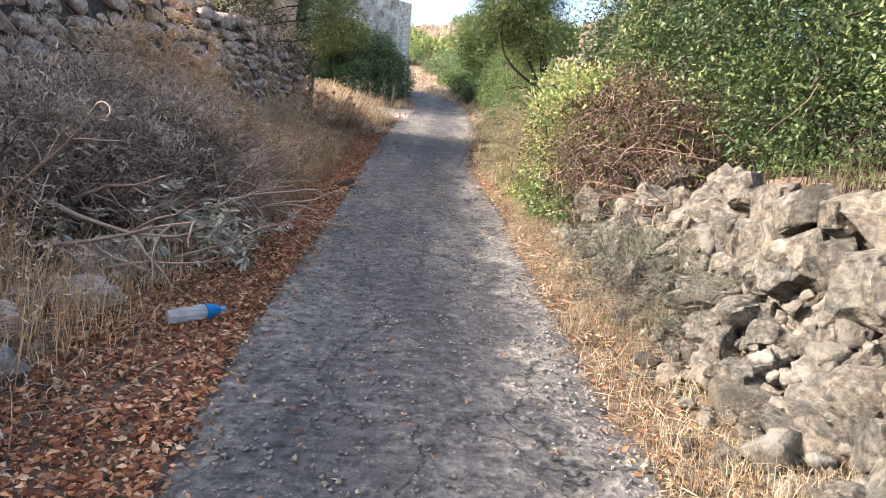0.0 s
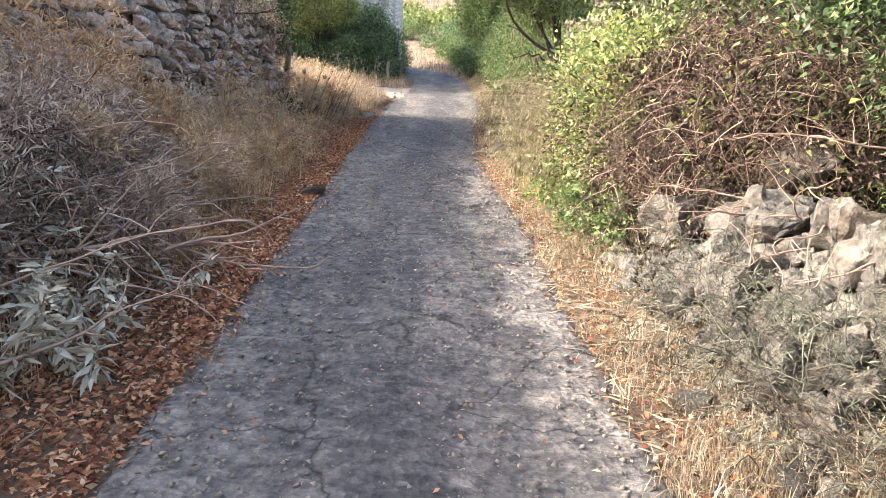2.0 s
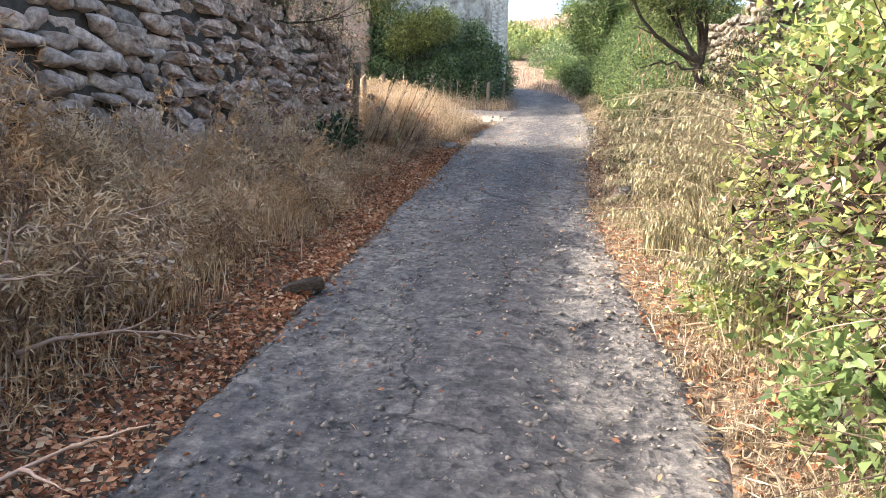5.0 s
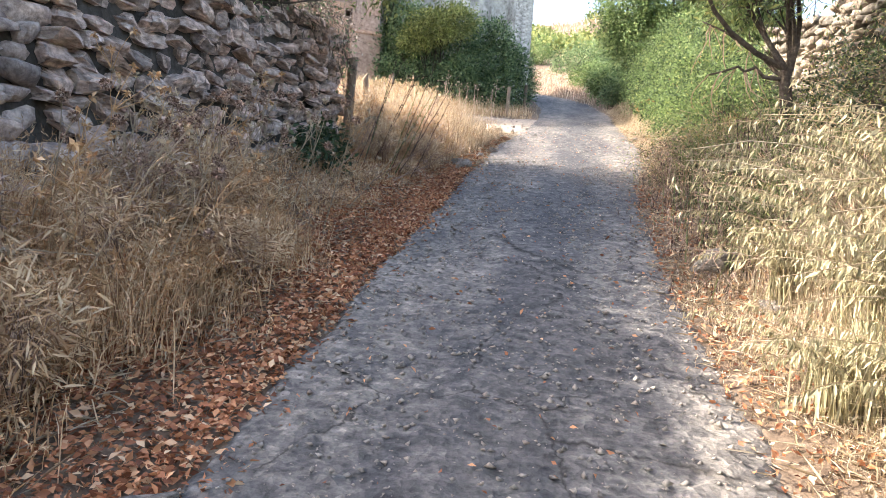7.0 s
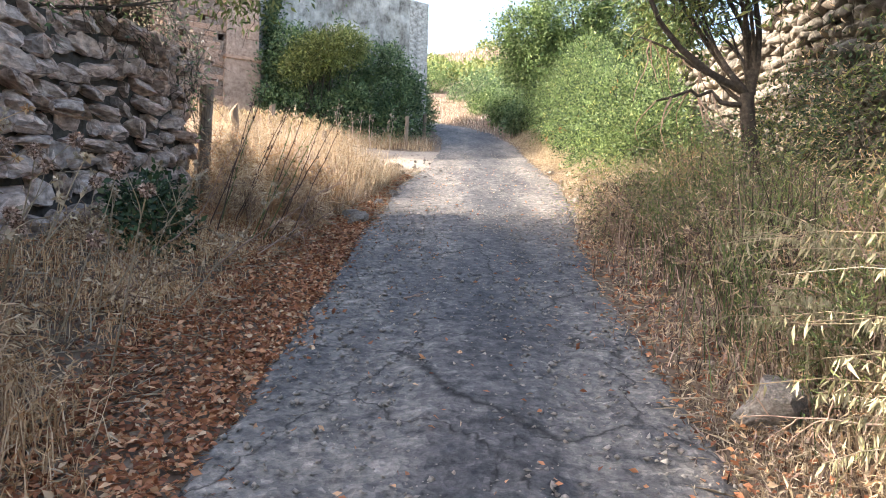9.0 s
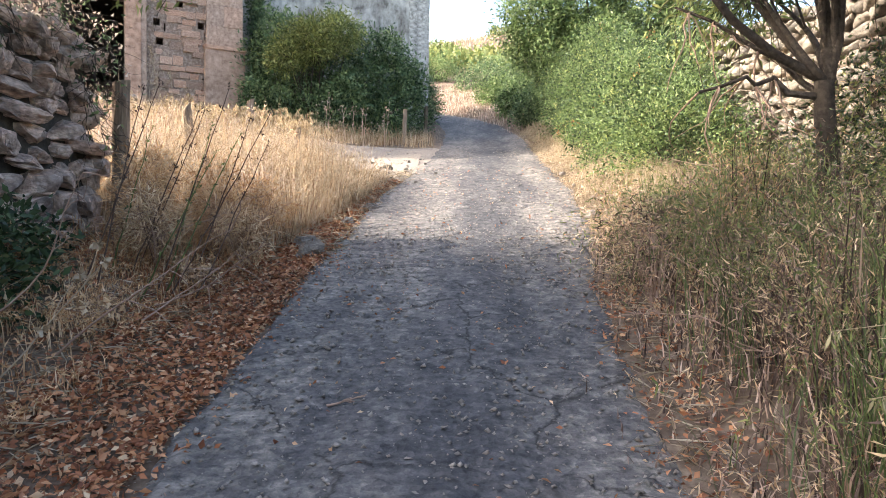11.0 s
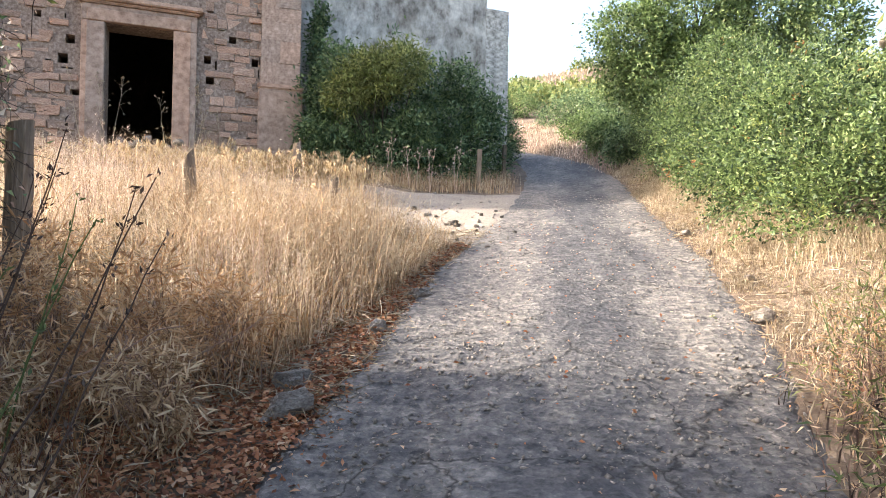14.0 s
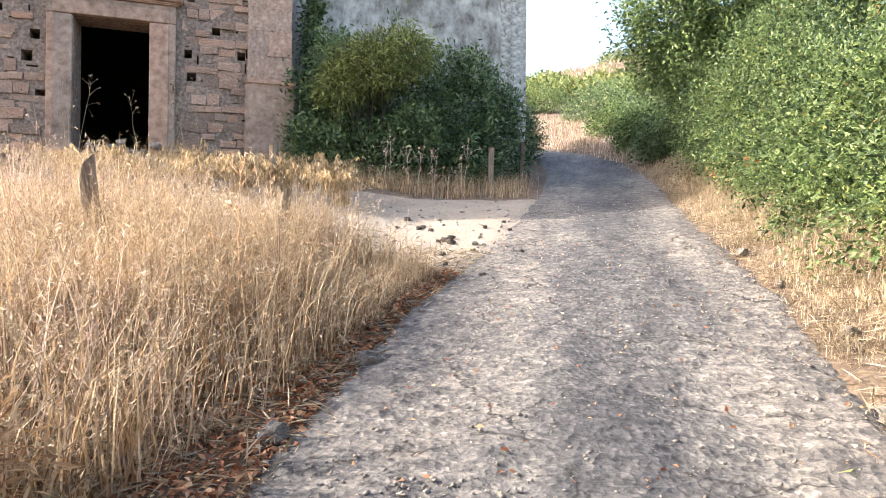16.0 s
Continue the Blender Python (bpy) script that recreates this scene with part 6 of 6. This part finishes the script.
for i in range(8):
    stalk(r_st.uniform(-5.2, -3.4), r_st.uniform(29.9, 30.6), r_st.uniform(0.9, 1.3), 0.1, r_st.uniform(0, 6), M_mauve, 120 + i, "branched dry thistle stalk before the dark shrub", 7)
for i in range(11):
    s = r_st.uniform(-5.0, -1.5)
    stalk(-8.08 + 0.84 * s + 0.5, 31.6 + 0.54 * s - 0.9, r_st.uniform(1.4, 2.2), 0.2, r_st.uniform(0, 6), M_pale, 130 + i, "bleached branched stalk in front of the doorway", 7)


def thistle(x, y, length, lean, az, seed):
    """A pale branching stem with round spiny heads."""
    r = np.random.default_rng(seed)
    ob = thing("dry_thistle", "pale dry thistle with round tan heads before the stone wall", "thistle", group="dry thistles")
    h = Heap()
    way = np.array((math.cos(az) * math.sin(lean), math.sin(az) * math.sin(lean), math.cos(lean)))
    pts = wander(r, (x, y, float(land(x, y)) - 0.03), way, length, 8, 0.06)
    tube(h, pts, np.linspace(0.007, 0.003, 9), 4)
    tips = [pts[-1]]
    for k in range(r.integers(1, 4)):
        b = wander(r, pts[r.integers(4, 8)], way + r.normal(0, 0.45, 3), r.uniform(0.2, 0.45), 5, 0.12)
        side = Heap()
        tube(side, b, np.linspace(0.004, 0.002, 6), 3)
        side.link("side_stem", M_pale, ob)
        tips.append(b[-1])
    h.link("stem", M_pale, ob)
    for tip in tips:
        h = Heap()
        n = 150
        d = unit(r.normal(size=(n, 3)))
        leaf_quads(h, r, tip + d * 0.02, d, r.uniform(0.016, 0.024), 0.6, 0, 0.5)
        h.link("flower_head", M_twig, ob)


r_th = np.random.default_rng(88)
for i in range(18):
    thistle(r_th.uniform(-3.5, -2.5), r_th.uniform(11.2, 14.2), r_th.uniform(0.9, 1.4), r_th.uniform(0.1, 0.55), r_th.uniform(-1.2, 1.2), 600 + i)


def woolly_plant(x, y, height, seed):
    r = np.random.default_rng(seed)
    z = float(land(x, y))
    ob = thing("woolly_weed", "drooping grey-green woolly weed on the shaded verge", "weed", group="woolly weeds")
    hs, hl = Heap(), Heap()
    for k in range(r.integers(2, 5)):
        pts = wander(r, (x + r.normal(0, 0.08), y + r.normal(0, 0.08), z), (r.normal(0, 0.3), r.normal(0, 0.3), 1), height * r.uniform(0.6, 1.1), 7, 0.12)
        tube(hs, pts, np.linspace(0.008, 0.004, 8), 4)
        for j in (3, 5, 7):
            pos = np.tile(pts[j], (14, 1))
            pos = pos + r.normal(0, 0.02, pos.shape)
            a = r.uniform(0, 6.28, 14)
            leaf_quads(hl, r, pos, np.stack([np.cos(a), np.sin(a), np.full(14, -0.3 if j < 7 else 0.5)], 1), 0.1, 0.3, 0.25, 0.2)
    hs.link("stem", M_woolly, ob)
    hl.link("foliage", M_woolly, ob)


for i, (x, y, hgt) in enumerate([(-2.5, 5.35, 0.65), (-2.2, 5.85, 0.6), (-1.98, 5.8, 0.5), (-2.6, 5.9, 0.75), (-2.45, 4.85, 0.55), (-1.95, 6.1, 0.42), (-2.2, 6.5, 0.5), (-2.5, 6.2, 0.6), (-1.85, 5.6, 0.35), (-2.15, 5.5, 0.45), (-2.7, 5.7, 0.55), (-2.95, 6.8, 0.7), (-2.4, 7.2, 0.55), (-3.3, 6.0, 0.7), (-1.9, 7.0, 0.35), (-2.9, 5.0, 0.5), (-3.5, 7.4, 0.9), (-3.3, 9.0, 0.9)]):
    woolly_plant(x, y, hgt, 140 + i)


def dead_branch(x, y, z, az, pitch, length, seed, radius=0.014):
    r = np.random.default_rng(seed)
    ob = thing("dead_branch", "bare grey fallen branch tangled in the weeds", "branch", group="dead branches")
    h = Heap()
    way = np.array((math.cos(az) * math.cos(pitch), math.sin(az) * math.cos(pitch), math.sin(pitch)))
    pts = wander(r, (x, y, float(land(x, y)) + z), way, length, 9, 0.1)
    pts[:, 2] = np.maximum(pts[:, 2], land(pts[:, 0], pts[:, 1]) + 0.02)
    tube(h, pts, np.linspace(radius, radius * 0.3, 10), 5)
    h.link("bough", M_twig, ob)
    for k in range(5):
        h = Heap()
        b = wander(r, pts[r.integers(3, 10)], way + r.normal(0, 0.7, 3), length * r.uniform(0.15, 0.4), 5, 0.2)
        b[:, 2] = np.maximum(b[:, 2], land(b[:, 0], b[:, 1]) + 0.01)
        tube(h, b, np.linspace(radius * 0.5, radius * 0.12, 6), 4)
        h.link("side_twig", M_twig, ob)


r_db = np.random.default_rng(31)
for i in range(26):
    x, y = r_db.uniform(-3.9, -2.2), r_db.uniform(4.2, 9.0)
    dead_branch(x, y, r_db.uniform(0.02, 0.35), r_db.uniform(-0.6, 0.9), r_db.uniform(-0.05, 0.45), r_db.uniform(0.8, 1.8), 200 + i, r_db.uniform(0.01, 0.024))
dead_branch(-3.9, 4.6, 0.5, 0.2, -0.15, 1.8, 250, 0.035)
for i in range(6):
    dead_branch(r_db.uniform(-3.6, -2.6), r_db.uniform(15.5, 18.5), 0.05, r_db.uniform(-0.8, 0.8), r_db.uniform(0.2, 0.8), r_db.uniform(0.8, 1.4), 260 + i, 0.008)
for i in range(8):
    dead_branch(r_db.uniform(1.2, 1.9), r_db.uniform(13.0, 17.0), 0.05, r_db.uniform(2.2, 4.0), r_db.uniform(0.0, 0.6), r_db.uniform(0.6, 1.2), 280 + i, 0.007)
for i in range(10):
    dead_branch(r_db.uniform(2.0, 2.6), r_db.uniform(5.2, 7.5), 0.5, r_db.uniform(2.4, 4.2), r_db.uniform(-0.2, 0.3), r_db.uniform(0.5, 0.9), 300 + i, 0.008)
dead_branch(-1.2, 15.75, 0.05, 0.4, 0.0, 0.22, 330, 0.008)


def plastic(name, colour, clear):
    m, nodes, links = links_of(name)
    b = nodes["Principled BSDF"]
    n = noise_node(nodes, links, 20, 3)
    r = ramp(nodes, [(0.3, tuple(c * 0.8 for c in colour)), (0.7, colour)])
    links.new(n.outputs["Fac"], r.inputs["Fac"])
    links.new(r.outputs["Color"], b.inputs["Base Color"])
    b.inputs["Roughness"].default_value = 0.2
    b.inputs["Transmission Weight"].default_value = clear
    b.inputs["IOR"].default_value = 1.2
    return m


def lathe(profile, sides=20, crumple=0.0, seed=0):
    r = np.random.default_rng(seed)
    bm = bmesh.new()
    rings = []
    for z, q in profile:
        rings.append([bm.verts.new((math.cos(2 * math.pi * s / sides) * q * (1 + r.normal(0, crumple)), math.sin(2 * math.pi * s / sides) * q * (1 + r.normal(0, crumple)), z)) for s in range(sides)])
    for a, b in zip(rings, rings[1:]):
        for s in range(sides):
            bm.faces.new((a[s], a[(s + 1) % sides], b[(s + 1) % sides], b[s]))
    bm.faces.new(rings[0][::-1])
    bm.faces.new(rings[-1])
    return bm


def bottle():
    ob = thing("plastic_bottle", "crumpled clear plastic bottle with a blue band, lying in leaves", "bottle")
    x, y = -1.84, 4.3
    ob.matrix_basis = pose(x, y, float(land(x, y)) + 0.085, -84, 0, -50) @ Matrix.Scale(1.18, 4)
    part("body", lathe([(0, 0.03), (0.005, 0.042), (0.05, 0.044), (0.06, 0.041), (0.1, 0.045), (0.11, 0.041), (0.15, 0.045), (0.2, 0.044), (0.25, 0.04), (0.29, 0.022), (0.31, 0.014), (0.325, 0.014)], 20, 0.04, 1), plastic("clear_plastic", (0.85, 0.87, 0.9), 0.7), ob)
    part("label_band", lathe([(0.225, 0.0475), (0.23, 0.048), (0.27, 0.043), (0.3, 0.026), (0.31, 0.02)], 20, 0.05, 2), plastic("blue_plastic", (0.015, 0.17, 0.42), 0.0), ob, "bright blue paper band")
    part("cap", lathe([(0.322, 0.016), (0.324, 0.0165), (0.342, 0.0165), (0.344, 0.015)], 16), plastic("pale_blue_plastic", (0.1, 0.36, 0.62), 0.0), ob)


bottle()
